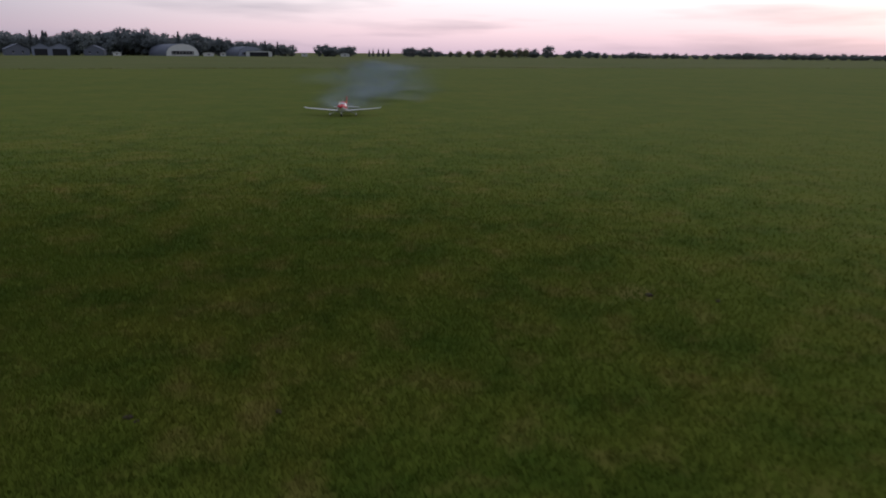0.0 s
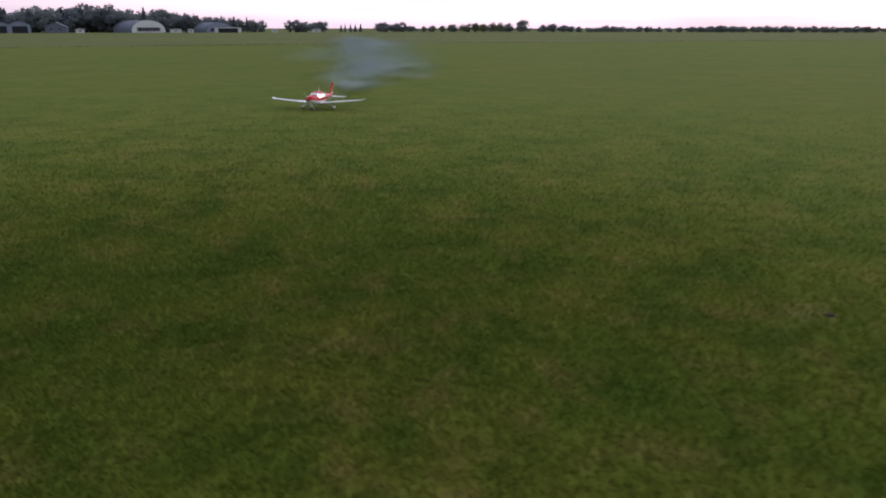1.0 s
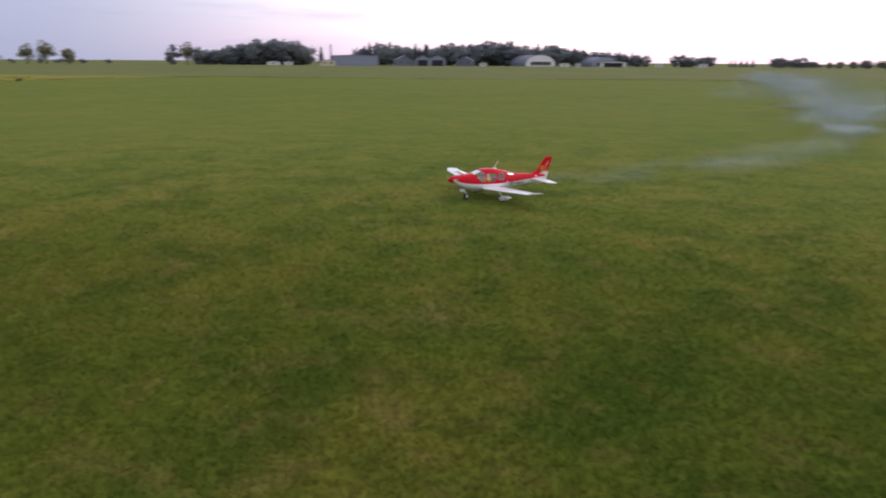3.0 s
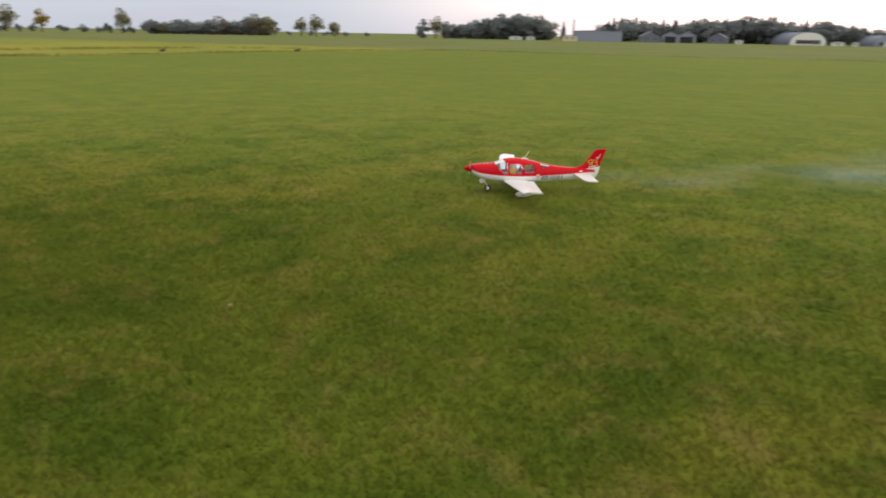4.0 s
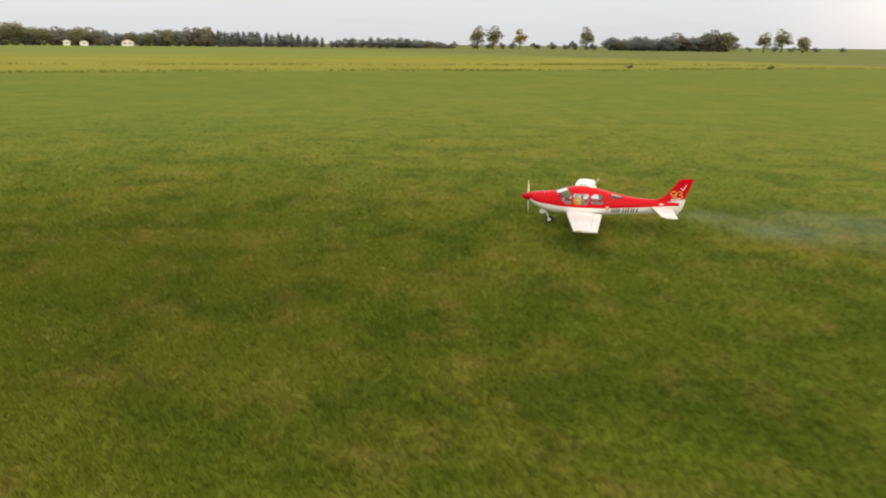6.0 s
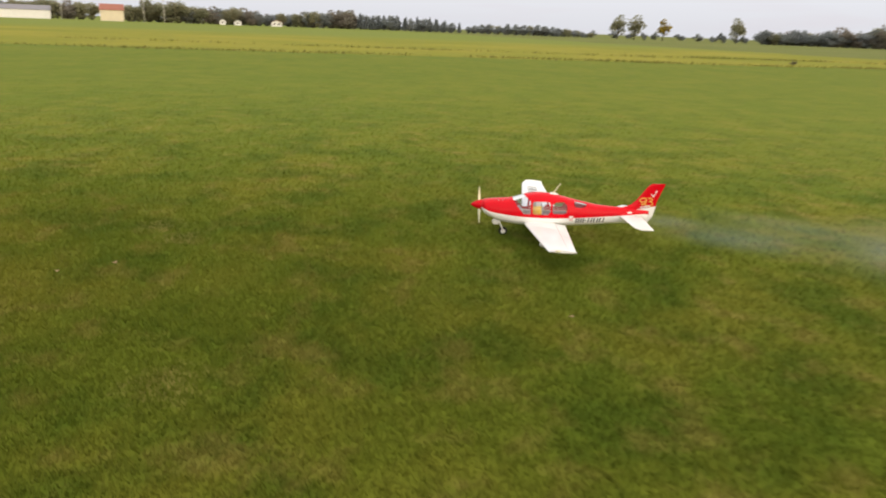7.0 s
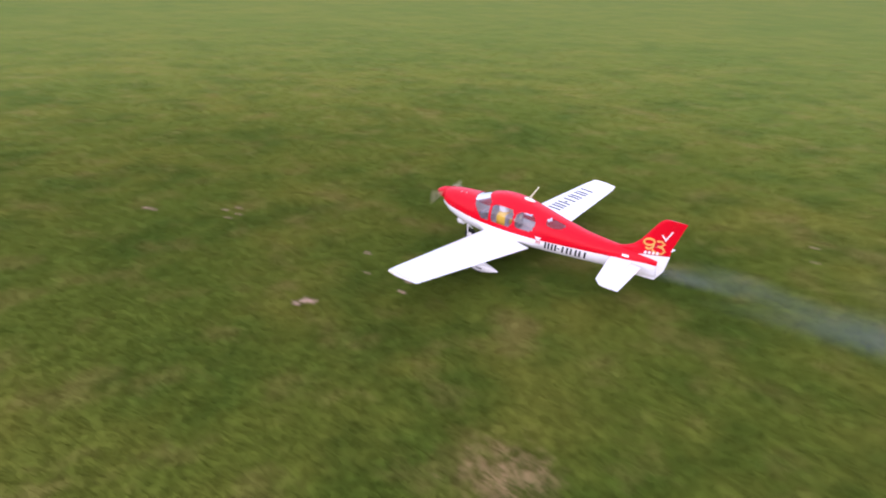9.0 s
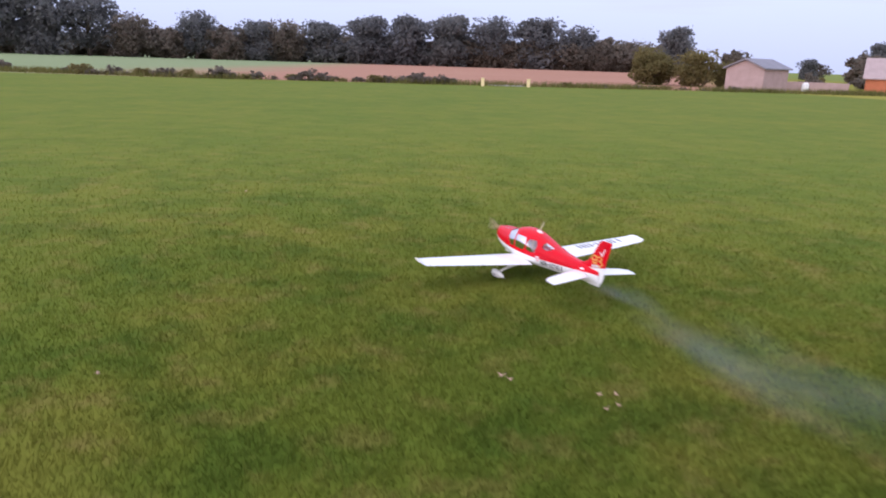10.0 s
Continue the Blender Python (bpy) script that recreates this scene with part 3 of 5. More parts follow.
def tail(plane):
    for side in (1, -1):
        secs = []
        for f in np.linspace(0, 1, 9):
            y = 0.012 + 0.328 * f
            pull = 0.03 * max(0.0, (f - 0.88) / 0.12) ** 2
            secs.append(((-0.690 - 0.076 * f - pull, side * y, 0.196 - 0.022 * f), (-0.872 - 0.022 * f, side * y, 0.192 - 0.022 * f), (0, 0, 1)))
        stab = part("tailplane", aerofoil(secs, 0, 0.66, WHITE, "tailplane", 0.09), plane, "white tailplane half")
        part("elevator", aerofoil([s for s in secs[1:]], 0.672, 1, WHITE, "elevator", 0.09), stab)

    def fin_secs(z0, z1, count):
        zs = (0.126, 0.165, 0.228, 0.250, 0.265, 0.285, 0.320, 0.412, 0.440, 0.453)
        front = (-0.80, -0.78, -0.72, -0.69, -0.755, -0.795, -0.832, -0.898, -0.920, -0.945)
        back = (-0.928, -0.968, -0.990, -0.990, -0.990, -0.996, -1.007, -1.035, -1.045, -1.048)
        lift = [0.040 * float(np.interp(z, (0.126, 0.229, 0.453), (0, 1, 0))) for z in np.linspace(z0, z1, count)]
        return [((np.interp(z, zs, front), 0, z), (np.interp(z, zs, back), 0, z + d), (0, 1, 0)) for z, d in zip(np.linspace(z0, z1, count), lift)]

    fin = part("fin", aerofoil(fin_secs(0.2295, 0.453, 28), 0, 0.60, RED, "fin", 0.10), plane, "glossy red swept fin")
    part("rudder", aerofoil(fin_secs(0.2295, 0.453, 28), 0.608, 1, RED, "rudder", 0.10), fin, "red upper rudder")
    part("tail_cone", aerofoil(fin_secs(0.126, 0.228, 12), 0, 1, WHITE, "tail_cone", 0.13), plane, "white lower rudder and tail end")
    # gold emblem as plain strokes, on both faces of the fin
    for side in (1, -1):
        strokes = [
            [(-0.880 - 0.026 * math.cos(a) - 0.006 * math.sin(a), 0.322 + 0.017 * math.sin(a)) for a in np.linspace(0, 2 * math.pi, 15)],
            [(-0.905, 0.318), (-0.900, 0.296), (-0.880, 0.284), (-0.866, 0.290)],
            [(-0.918, 0.334), (-0.940, 0.338), (-0.956, 0.326), (-0.940, 0.312), (-0.925, 0.309), (-0.948, 0.306), (-0.962, 0.290), (-0.945, 0.272), (-0.915, 0.274), (-0.898, 0.286)]]
        for s in strokes:
            pts = [(x, side * (0.0075 + 0.010 * min(1.0, max(0.0, (x + 1.0) / 0.12))), z) for x, z in s]
            part("gold_emblem", ribbon("gold_emblem", pts, 0.0085, (0, side, 0), GOLD), fin, "gold emblem stroke")
        pts = [(x, side * (0.0070 + 0.008 * (x + 1.02) / 0.12), z) for x, z in ((-0.955, 0.345), (-0.972, 0.375), (-0.985, 0.400))]
        part("white_stripe", ribbon("white_stripe", pts, 0.006, (0, side, 0), WHITE), fin)
        pts = [(x, side * (0.0075 + 0.008 * (x + 1.02) / 0.12), z) for x, z in ((-0.938, 0.372), (-0.955, 0.354))]
        part("white_stripe", ribbon("white_stripe", pts, 0.005, (0, side, 0), WHITE), fin)
        for k in range(4):
            x = -0.868 - 0.020 * k
            pts = [(x, side * 0.0215 - side * 0.0010 * k, 0.258 + 0.003 * k), (x - 0.004, side * 0.0215 - side * 0.0010 * k, 0.271 + 0.003 * k)]
            part("white_bar", ribbon("white_bar", pts, 0.011, (0, side, 0), WHITE), fin)


def ribbon(name, pts, width, normal, mat):
    """A flat stroke of film along the points, 1 mm thick, that faces normal."""
    pts, nv = [Vector(p) for p in pts], Vector(normal)
    verts, faces = [], []
    for i, p in enumerate(pts):
        ahead = (pts[min(i + 1, len(pts) - 1)] - pts[max(i - 1, 0)]).normalized()
        side = ahead.cross(nv).normalized() * width / 2
        verts += [p - side, p + side, p + side - nv * 0.006, p - side - nv * 0.006]
        if i:
            a, c = 4 * i - 4, 4 * i
            faces += [(a + k, a + (k + 1) % 4, c + (k + 1) % 4, c + k) for k in range(4)]
    faces += [(3, 2, 1, 0), (len(verts) - 4, len(verts) - 3, len(verts) - 2, len(verts) - 1)]
    bm = bmesh.new()
    me = mesh(name, verts, faces, mat)
    bm.from_mesh(me)
    bmesh.ops.recalc_face_normals(bm, faces=bm.faces)
    bm.to_mesh(me)
    bm.free()
    return me


def skin_patch(name, x0, x1, z0, z1, mat, side=1, shear=0.0):
    """A small film on the fuselage's side, lying 1 mm proud of the skin."""
    verts, n = [], 4
    for i in range(n + 1):
        for k in range(n + 1):
            z = z0 + (z1 - z0) * k / n
            x = x0 + (x1 - x0) * i / n + shear * (z - z0)
            zb, zw, zt, hw = hull(x)
            a = angle_at(x, z) if z >= zw else -math.asin(min(1.0, (zw - z) / (zw - zb)) ** (1 / 0.86))
            p = skin(x, a, 0.0012)
            verts.append((p.x, side * p.y, p.z))
    faces = [(i * (n + 1) + k, i * (n + 1) + k + 1, (i + 1) * (n + 1) + k + 1, (i + 1) * (n + 1) + k) for i in range(n) for k in range(n)]
    return mesh(name, verts, faces, mat, smooth=True)


def markings(plane):
    """Registration letters as plain bars, emblem shield and small plates."""
    for x0, wide in ((-0.335, 0.028), (-0.374, 0.028), (-0.412, 0.0), (-0.434, 0.034), (-0.480, 0.036), (-0.528, 0.038)):
        if wide:
            for x in (x0, x0 - wide + 0.009):
                part("letter_bar", skin_patch("letter_bar", x, x - 0.011, 0.145, 0.184, BLACK, 1, -0.2), plane, "thin black letter-sized bar")
        else:
            part("letter_bar", skin_patch("letter_bar", x0, x0 - 0.014, 0.161, 0.168, BLACK), plane, "short black bar")
    for z0, z1, lean in ((0.150, 0.176, 0.55), (0.176, 0.202, -0.55)):
        part("shield_emblem", skin_patch("shield_emblem", -0.300 if lean > 0 else -0.2857, -0.318 if lean > 0 else -0.3037, z0, z1, WHITE, 1, lean), plane, "white diamond emblem")
        part("shield_emblem", skin_patch("shield_emblem", -0.300 if lean > 0 else -0.3143, -0.282 if lean > 0 else -0.2963, z0, z1, WHITE, 1, -lean), plane, "white diamond emblem")
    for x in (-0.290, -0.299, -0.308):
        part("shield_bar", skin_patch("shield_bar", x, x - 0.005, 0.164, 0.188, RED), plane, "red bar on the emblem")
    part("white_plate", skin_patch("white_plate", -0.760, -0.795, 0.216, 0.227, WHITE), plane, "small white plate")
    # bars on the right wing's upper side, read from the root to the tip
    for y0, wide in ((0.44, 0.046), (0.51, 0.046), (0.575, 0.0), (0.612, 0.056), (0.690, 0.054), (0.768, 0.060)):
        for y in ((y0, y0 + wide - 0.008) if wide else (y0,)):
            le, te, _ = wing_secs(-1, y, y, 1)[0]
            le, te = Vector(le), Vector(te)
            chord = (te - le).length
            tall = 0.086 if wide else 0.012

            def on_wing(u):
                h = 5 * 0.11 * chord * (0.2969 * math.sqrt(u) - 0.126 * u - 0.3516 * u * u + 0.2843 * u ** 3 - 0.1015 * u ** 4)
                return le.lerp(te, u) + Vector((0, 0.08, 1)) * (h + 0.0032)
            pts = [on_wing(0.42 + tall / chord * f) for f in (-0.5, 0.0, 0.5)]
            part("letter_bar", ribbon("letter_bar", pts, 0.013 if wide else 0.020, (0, 0.08, 1), BLACK), plane, "thin black letter-sized bar")


def wheel_mesh(r, w):
    tyre = [(-w / 2, r * 0.55), (-w / 2, r * 0.86), (-w * 0.32, r * 0.97), (0, r), (w * 0.32, r * 0.97), (w / 2, r * 0.86), (w / 2, r * 0.55)]
    hub = [(-w * 0.52, r * 0.12), (-w * 0.54, r * 0.5), (-w * 0.42, r * 0.58), (w * 0.42, r * 0.58), (w * 0.54, r * 0.5), (w * 0.52, r * 0.12)]
    return lathe("tyre", tyre, RUBBER, "y", 24), lathe("rim", hub, WHITE, "y", 20)


def gear(plane):
    wheels = []
    tyre, rim = wheel_mesh(0.036, 0.026)
    w = part("nose_wheel", tyre, plane, "black rubber tyred wheel")
    w.location = (0.226, 0, 0.036)
    part("rim", rim, w, "white wheel hub")
    wheels.append(w)
    part("nose_leg", tube("nose_leg", [(0.262, 0.0, 0.135), (0.250, 0.0, 0.095), (0.236, 0.021, 0.072), (0.228, 0.021, 0.036)], [0.008, 0.007, 0.0045, 0.004], WHITE), plane, "white nose leg")
    part("nose_fork", tube("nose_fork", [(0.250, 0.0, 0.095), (0.236, -0.021, 0.072), (0.228, -0.021, 0.036)], [0.006, 0.0045, 0.004], WHITE), plane)
    part("exhaust_block", box("exhaust_block", (0.258, -0.022, 0.098), (0.315, 0.030, 0.134), WHITE, 0.008), plane, "white exhaust and leg block")
    tyre2, rim2 = wheel_mesh(0.032, 0.022)
    for side in (1, -1):
        y = 0.335 * side
        leg = part("main_leg", tube("main_leg", [(-0.115, side * 0.085, 0.112), (-0.112, side * 0.20, 0.098), (-0.105, side * 0.285, 0.068), (-0.100, y * 0.96, 0.044)], [0.013, 0.011, 0.009, 0.008], WHITE), plane, "white sprung main leg")
        spat = lathe("wheel_spat", [(-0.215, 0.001), (-0.200, 0.008), (-0.160, 0.021), (-0.115, 0.030), (-0.080, 0.032), (-0.052, 0.026), (-0.036, 0.013), (-0.031, 0.001)], WHITE, "x", 20)
        for v in spat.vertices:
            v.co.y *= 0.8
        spat_ob = part("wheel_spat", spat, plane, "white teardrop wheel fairing")
        spat_ob.location = (0, y, 0.043)
        part("spat_badge", box("spat_badge", (-0.125, 0.0225 * side - 0.003, -0.006), (-0.085, 0.0225 * side + 0.004, 0.004), GREY, 0.001), spat_ob)
        wm = part("main_wheel", tyre2, plane, "black rubber tyred wheel")
        wm.location = (-0.085, y, 0.032)
        part("rim", rim2, wm)
        wheels.append(wm)
    return wheels


def propeller(plane):
    prop = part("propeller", lathe("propeller", [(0.069, 0.0012), (0.060, 0.010), (0.040, 0.023), (0.015, 0.034), (-0.010, 0.040), (-0.020, 0.040)], RED), plane, "propeller with a pointed red spinner")
    prop.location = (0.425, 0, 0.256)
    for s in (1, -1):
        secs = []
        for f in np.linspace(0, 1, 9):
            r = 0.025 + 0.127 * f
            c = 0.011 * (1 + 0.5 * math.sin(math.pi * f)) * (1 - 0.55 * f)
            tw = radians(52 - 34 * f)
            dx, dy = math.sin(tw) * c, math.cos(tw) * c * s
            secs.append(((dx, dy, s * r), (-dx, -dy, s * r), (math.cos(tw), -math.sin(tw) * s, 0)))
        part("blade", aerofoil(secs, 0, 1, CREAM, "blade", 0.16, 8), prop, "pale wooden propeller blade")
    return prop


def doll(name, label, at, body, head):
    """A seated figure as one plain shape."""
    bm = bmesh.new()
    for c, r in (((0, 0, 0.0), (0.050, 0.038, 0.056)), ((0.004, 0, 0.066), (0.031, 0.026, 0.031))):
        bmesh.ops.create_icosphere(bm, subdivisions=2, radius=1.0, matrix=Matrix.Translation(Vector(at) + Vector(c)) @ Matrix.Diagonal((*r, 1)))
    me = bm_mesh(name, bm, body, True)
    me.materials.append(head)
    for p in me.polygons:
        p.material_index = 1 if p.center.z > at[2] + 0.045 else 0
    return tagged(new(name, me), label, "doll")


def aeroplane():
    plane = tagged(new("model_aeroplane"), "red and white radio-controlled low-wing model aeroplane taxiing on the grass", "model aeroplane")
    fuselage(plane)
    wing(plane, 1)
    wing(plane, -1)
    tail(plane)
    markings(plane)
    wheels = gear(plane)
    prop = propeller(plane)
    part("antenna", tube("antenna", [(-0.150, 0, 0.352), (-0.172, 0, 0.375), (-0.215, 0, 0.441)], [0.010, 0.0050, 0.0028], CREAM), plane, "pale raked roof antenna")
    part("antenna_foot", lathe("antenna_foot", [(-0.205, 0.001), (-0.180, 0.010), (-0.150, 0.014), (-0.135, 0.010), (-0.128, 0.001)], WHITE), plane).location = (0, 0, 0.354)
    for y in (0.052, -0.052):
        part("seat", box("seat", (-0.085, y - 0.035, 0.150), (-0.062, y + 0.035, 0.262), GREY, 0.008), plane, "grey cabin seat")
    part("dashboard", box("dashboard", (0.085, -0.085, 0.190), (0.115, 0.085, 0.235), GREY, 0.006), plane)
    for x in (0.215, 0.18):
        part("cowl_screw", lathe("cowl_screw", [(-0.003, 0.004), (0.003, 0.0035)], GREY, "z", 8), plane).location = (x + 0.06, 0.045, hull(x + 0.06)[2] - 0.004)
    return plane, prop, wheels


PLANE_ROWS = [
    (0, -3.559, 18.746, -89.1, 0.5, 0.2),
    (0.5, -3.637, 17.301, -89.4, 2.3, -0.2),
    (1, -3.950, 15.881, -103.4, -0.9, 0.1),
    (1.5, -4.572, 14.251, -113.0, 0.4, -0.4),
    (2, -5.472, 12.729, -117.6, -0.1, -0.2),
    (2.5, -6.561, 11.225, -120.3, 0.2, -0.4),
    (4, -9.638, 7.598, -131.1, -0.8, -0.9),
    (4.5, -10.617, 6.591, -129.3, -0.9, -0.8),
    (5, -11.382, 5.649, -125.8, -1.4, -1.0),
    (6.5, -12.906, 2.670, -100.1, -1.0, -1.7),
    (7, -13.055, 1.688, -88.9, -1.0, -1.8),
    (7.5, -12.967, 0.441, -73.6, -0.0, -1.8),
    (8, -12.540, -0.977, -64.1, -2.0, -3.6),
    (8.5, -11.799, -2.515, -60.2, -0.3, -0.7),
    (9, -10.800, -3.995, -63.1, 0.8, 0.6),
    (9.5, -10.087, -5.688, -68.9, -0.4, -0.3),
    (10, -9.362, -7.358, -67.5, -1.7, -0.7),
]
plane, propeller_ob, plane_wheels = aeroplane()
pilot = doll("pilot_doll", "yellow pilot doll with a pale head seated in the cabin", (-0.040, 0.052, 0.222), YELLOW, WHITE)
passenger = doll("passenger_doll", "pale passenger doll seated in the cabin", (-0.040, -0.052, 0.222), CREAM, WHITE)


# ---- exhaust smoke ----
def smoke_mesh(r, flat, count, strength, seed, drawn=1.0):
    """Soft wisps in all directions round a middle."""
    rng = np.random.default_rng(seed)
    verts, faces, soft = [], [], []
    for _ in range(count):
        c = Vector(rng.normal(0, 0.42, 3) * (r * drawn, r, r * flat))
        q = Euler([float(a) for a in rng.uniform(0, 6.28, 3)]).to_matrix()
        if drawn > 1:
            q = Euler((float(rng.uniform(0.5, 2.6)), 0, float(rng.normal(0, 0.08)))).to_matrix()
        s = r * rng.uniform(0.75, 1.15)
        base = len(verts)
        for ring, fall in ((0.0, 1.0), (0.35, 0.72), (0.7, 0.24), (1.0, 0.0)):
            for k in range(1 if ring == 0 else 14):
                a = 2 * math.pi * k / 14
                p = q @ Vector((drawn * s * ring * math.cos(a), s * ring * math.sin(a) * 0.8, 0.10 * s * math.sin(2 * a) * ring))
                verts.append(c + Vector((p.x, p.y, p.z * flat)))
                soft.append(fall * strength)
        for k in range(14):
            faces.append((base, base + 1 + k, base + 1 + (k + 1) % 14))
            for j in range(2):
                u, v = base + 1 + 14 * j, base + 15 + 14 * j
                faces.append((u + k, v + k, v + (k + 1) % 14, u + (k + 1) % 14))
    me = mesh("smoke_puff", verts, faces, SMOKE, smooth=True)
    me.attributes.new("soft", "FLOAT", "POINT").data.foreach_set("value", soft)
    return me


SMOKE_Y = (18.5, 22.0, 27.0, 38.0, 48.0, 62.0, 75.0, 112.0)
SMOKE_X = (-3.60, -3.75, -3.75, -4.6, -5.4, -7.0, -8.0, -13.0)


def plane_place(t):
    """Where the aeroplane's tail is at a time, also before the start."""
    ts = [r[0] for r in PLANE_ROWS]
    if t < 0:
        y = 19.75 - 2.9 * t
        return Vector((float(np.interp(y, SMOKE_Y, SMOKE_X)), y, 0))
    x, y, h = (float(np.interp(t, ts, [r[k] for r in PLANE_ROWS])) for k in (1, 2, 3))
    return Vector((x - 0.95 * math.cos(radians(h)), y - 0.95 * math.sin(radians(h)), 0))


def smoke():
    """The fresh trail follows the tail; the older part hangs over the grass where it was left."""
    fresh, old = [], []
    for k in range(30):
        age = 0.04 + 0.125 * k
        r = 0.11 + 0.11 * min(age, 1.0) + 0.05 * age + 0.07 * max(0.0, age - 1.2)
        ob = tagged(new("smoke_puff", smoke_mesh(r, 0.66, 4, 0.060 + 0.044 * min(1.0, max(0.0, age - 0.3) / 0.6) - 0.027 * age, 300 + k, max(1.6, 3.6 - 0.6 * age))), "thin bluish exhaust smoke drifting low over the grass", "smoke", "exhaust smoke trail")
        fresh.append((ob, age))
    for k in range(22):
        far = k / 21
        y = 20.2 + 62 * far ** 1.5
        r = 0.70 + 1.85 * min(1.0, (y - 20.2) / 9.5)
        ob = tagged(new("smoke_puff", smoke_mesh(r, 0.24, 8, 0.165 - 0.115 * far, 400 + k)), "wide bluish exhaust smoke hanging over the airfield", "smoke", "exhaust smoke trail")
        ob.location = (float(np.interp(y, SMOKE_Y, SMOKE_X)) + 0.12 * math.sin(5 * k), y, r * 0.15)
        old.append(ob)
    return fresh, old


smoke_fresh, smoke_old = smoke()


# ---- trees ----
def crown_mesh(name, mat, seed, leaves, size, clumps, shape, conifer=False):
    """A crown of many small bent leaf tufts, for a tree 1 high."""
    rng = np.random.default_rng(seed)
    verts, faces = [], []
    low, wide = shape
    if conifer:
        z = low + (1 - low) * rng.beta(1.1, 1.7, leaves)
        a = rng.uniform(0, 6.28, leaves)
        tier = 0.72 + 0.28 * np.abs(np.sin(z * 34))
        r = wide * (1.02 - z) / (1 - low) * tier * np.sqrt(rng.uniform(0.25, 1, leaves))
        at = np.stack([r * np.cos(a), r * np.sin(a), z], 1)
    else:
        mids = []
        while len(mids) < clumps:
            p = rng.uniform(-1, 1, 3)
            if (p ** 2).sum() < 1:
                mids.append((p[0] * wide * 0.72, p[1] * wide * 0.72, low + (1 - low) * (0.5 + 0.40 * p[2])))
        mids = np.array(mids)
        rad = rng.uniform(0.055, 0.165, clumps) * (1 + 0.5 * wide)
        pick = rng.integers(0, clumps, leaves)
        d = rng.normal(0, 1, (leaves, 3))
        d /= np.linalg.norm(d, axis=1)[:, None]
        at = mids[pick] + d * (rad[pick] * (rng.uniform(0.30, 1.0, leaves) ** 0.5 + np.maximum(0, rng.normal(0, 0.16, leaves))))[:, None] * (1, 1, 0.85)
        at[:, 2] = np.minimum(at[:, 2], 1.0 - 0.03 * rng.uniform(0, 1, leaves))
    for p in at:
        u = rng.normal(0, 1, 3)
        u /= np.linalg.norm(u)
        v = np.cross(u, rng.normal(0, 1, 3))
        v /= np.linalg.norm(v)
        s = size * rng.uniform(0.6, 1.35)
        w = np.cross(u, v) * s * 0.35
        b = len(verts)
        verts += [p - u * s, p - v * s * 0.7 + w, p + u * s, p + v * s * 0.7 + w]
        faces += [(b, b + 1, b + 2), (b, b + 2, b + 3)]
    return mesh(name, verts, faces, mat)


def tree(name, label, mat, seed, leaves=900, size=0.035, clumps=14, shape=(0.2, 0.36), conifer=False, bare=0.03):
    """A tree 1 high: tapered trunk with limbs, and a crown."""
    rng = np.random.default_rng(seed + 7)
    ob = tagged(new(name), label, "tree")
    low, wide = shape
    verts, faces = [], []

    def limb(pts, rad):
        me = tube("limb", pts, rad, BARK, 7)
        b = len(verts)
        verts.extend(v.co.copy() for v in me.vertices)
        faces.extend(tuple(b + i for i in p.vertices) for p in me.polygons)
        bpy.data.meshes.remove(me)

    top = 0.95 if conifer else low + 0.5 * (1 - low)
    limb([(0, 0, -0.01), (0.008, 0.004, 0.4 * top), (-0.006, 0.008, top)], [bare, bare * 0.7, bare * 0.25])
    for _ in range(0 if conifer else 7):
        a, z = rng.uniform(0, 6.28), rng.uniform(low * 0.8, top * 0.8)
        reach = wide * rng.uniform(0.5, 0.85)
        limb([(0, 0, z), (0.5 * reach * math.cos(a), 0.5 * reach * math.sin(a), z + 0.12), (reach * math.cos(a), reach * math.sin(a), z + 0.27)], [bare * 0.5, bare * 0.3, bare * 0.1])
    part("trunk", mesh("trunk", verts, faces, BARK, smooth=True), ob)
    part("crown", crown_mesh("crown", mat, seed, leaves, size, clumps, shape, conifer), ob)
    return ob


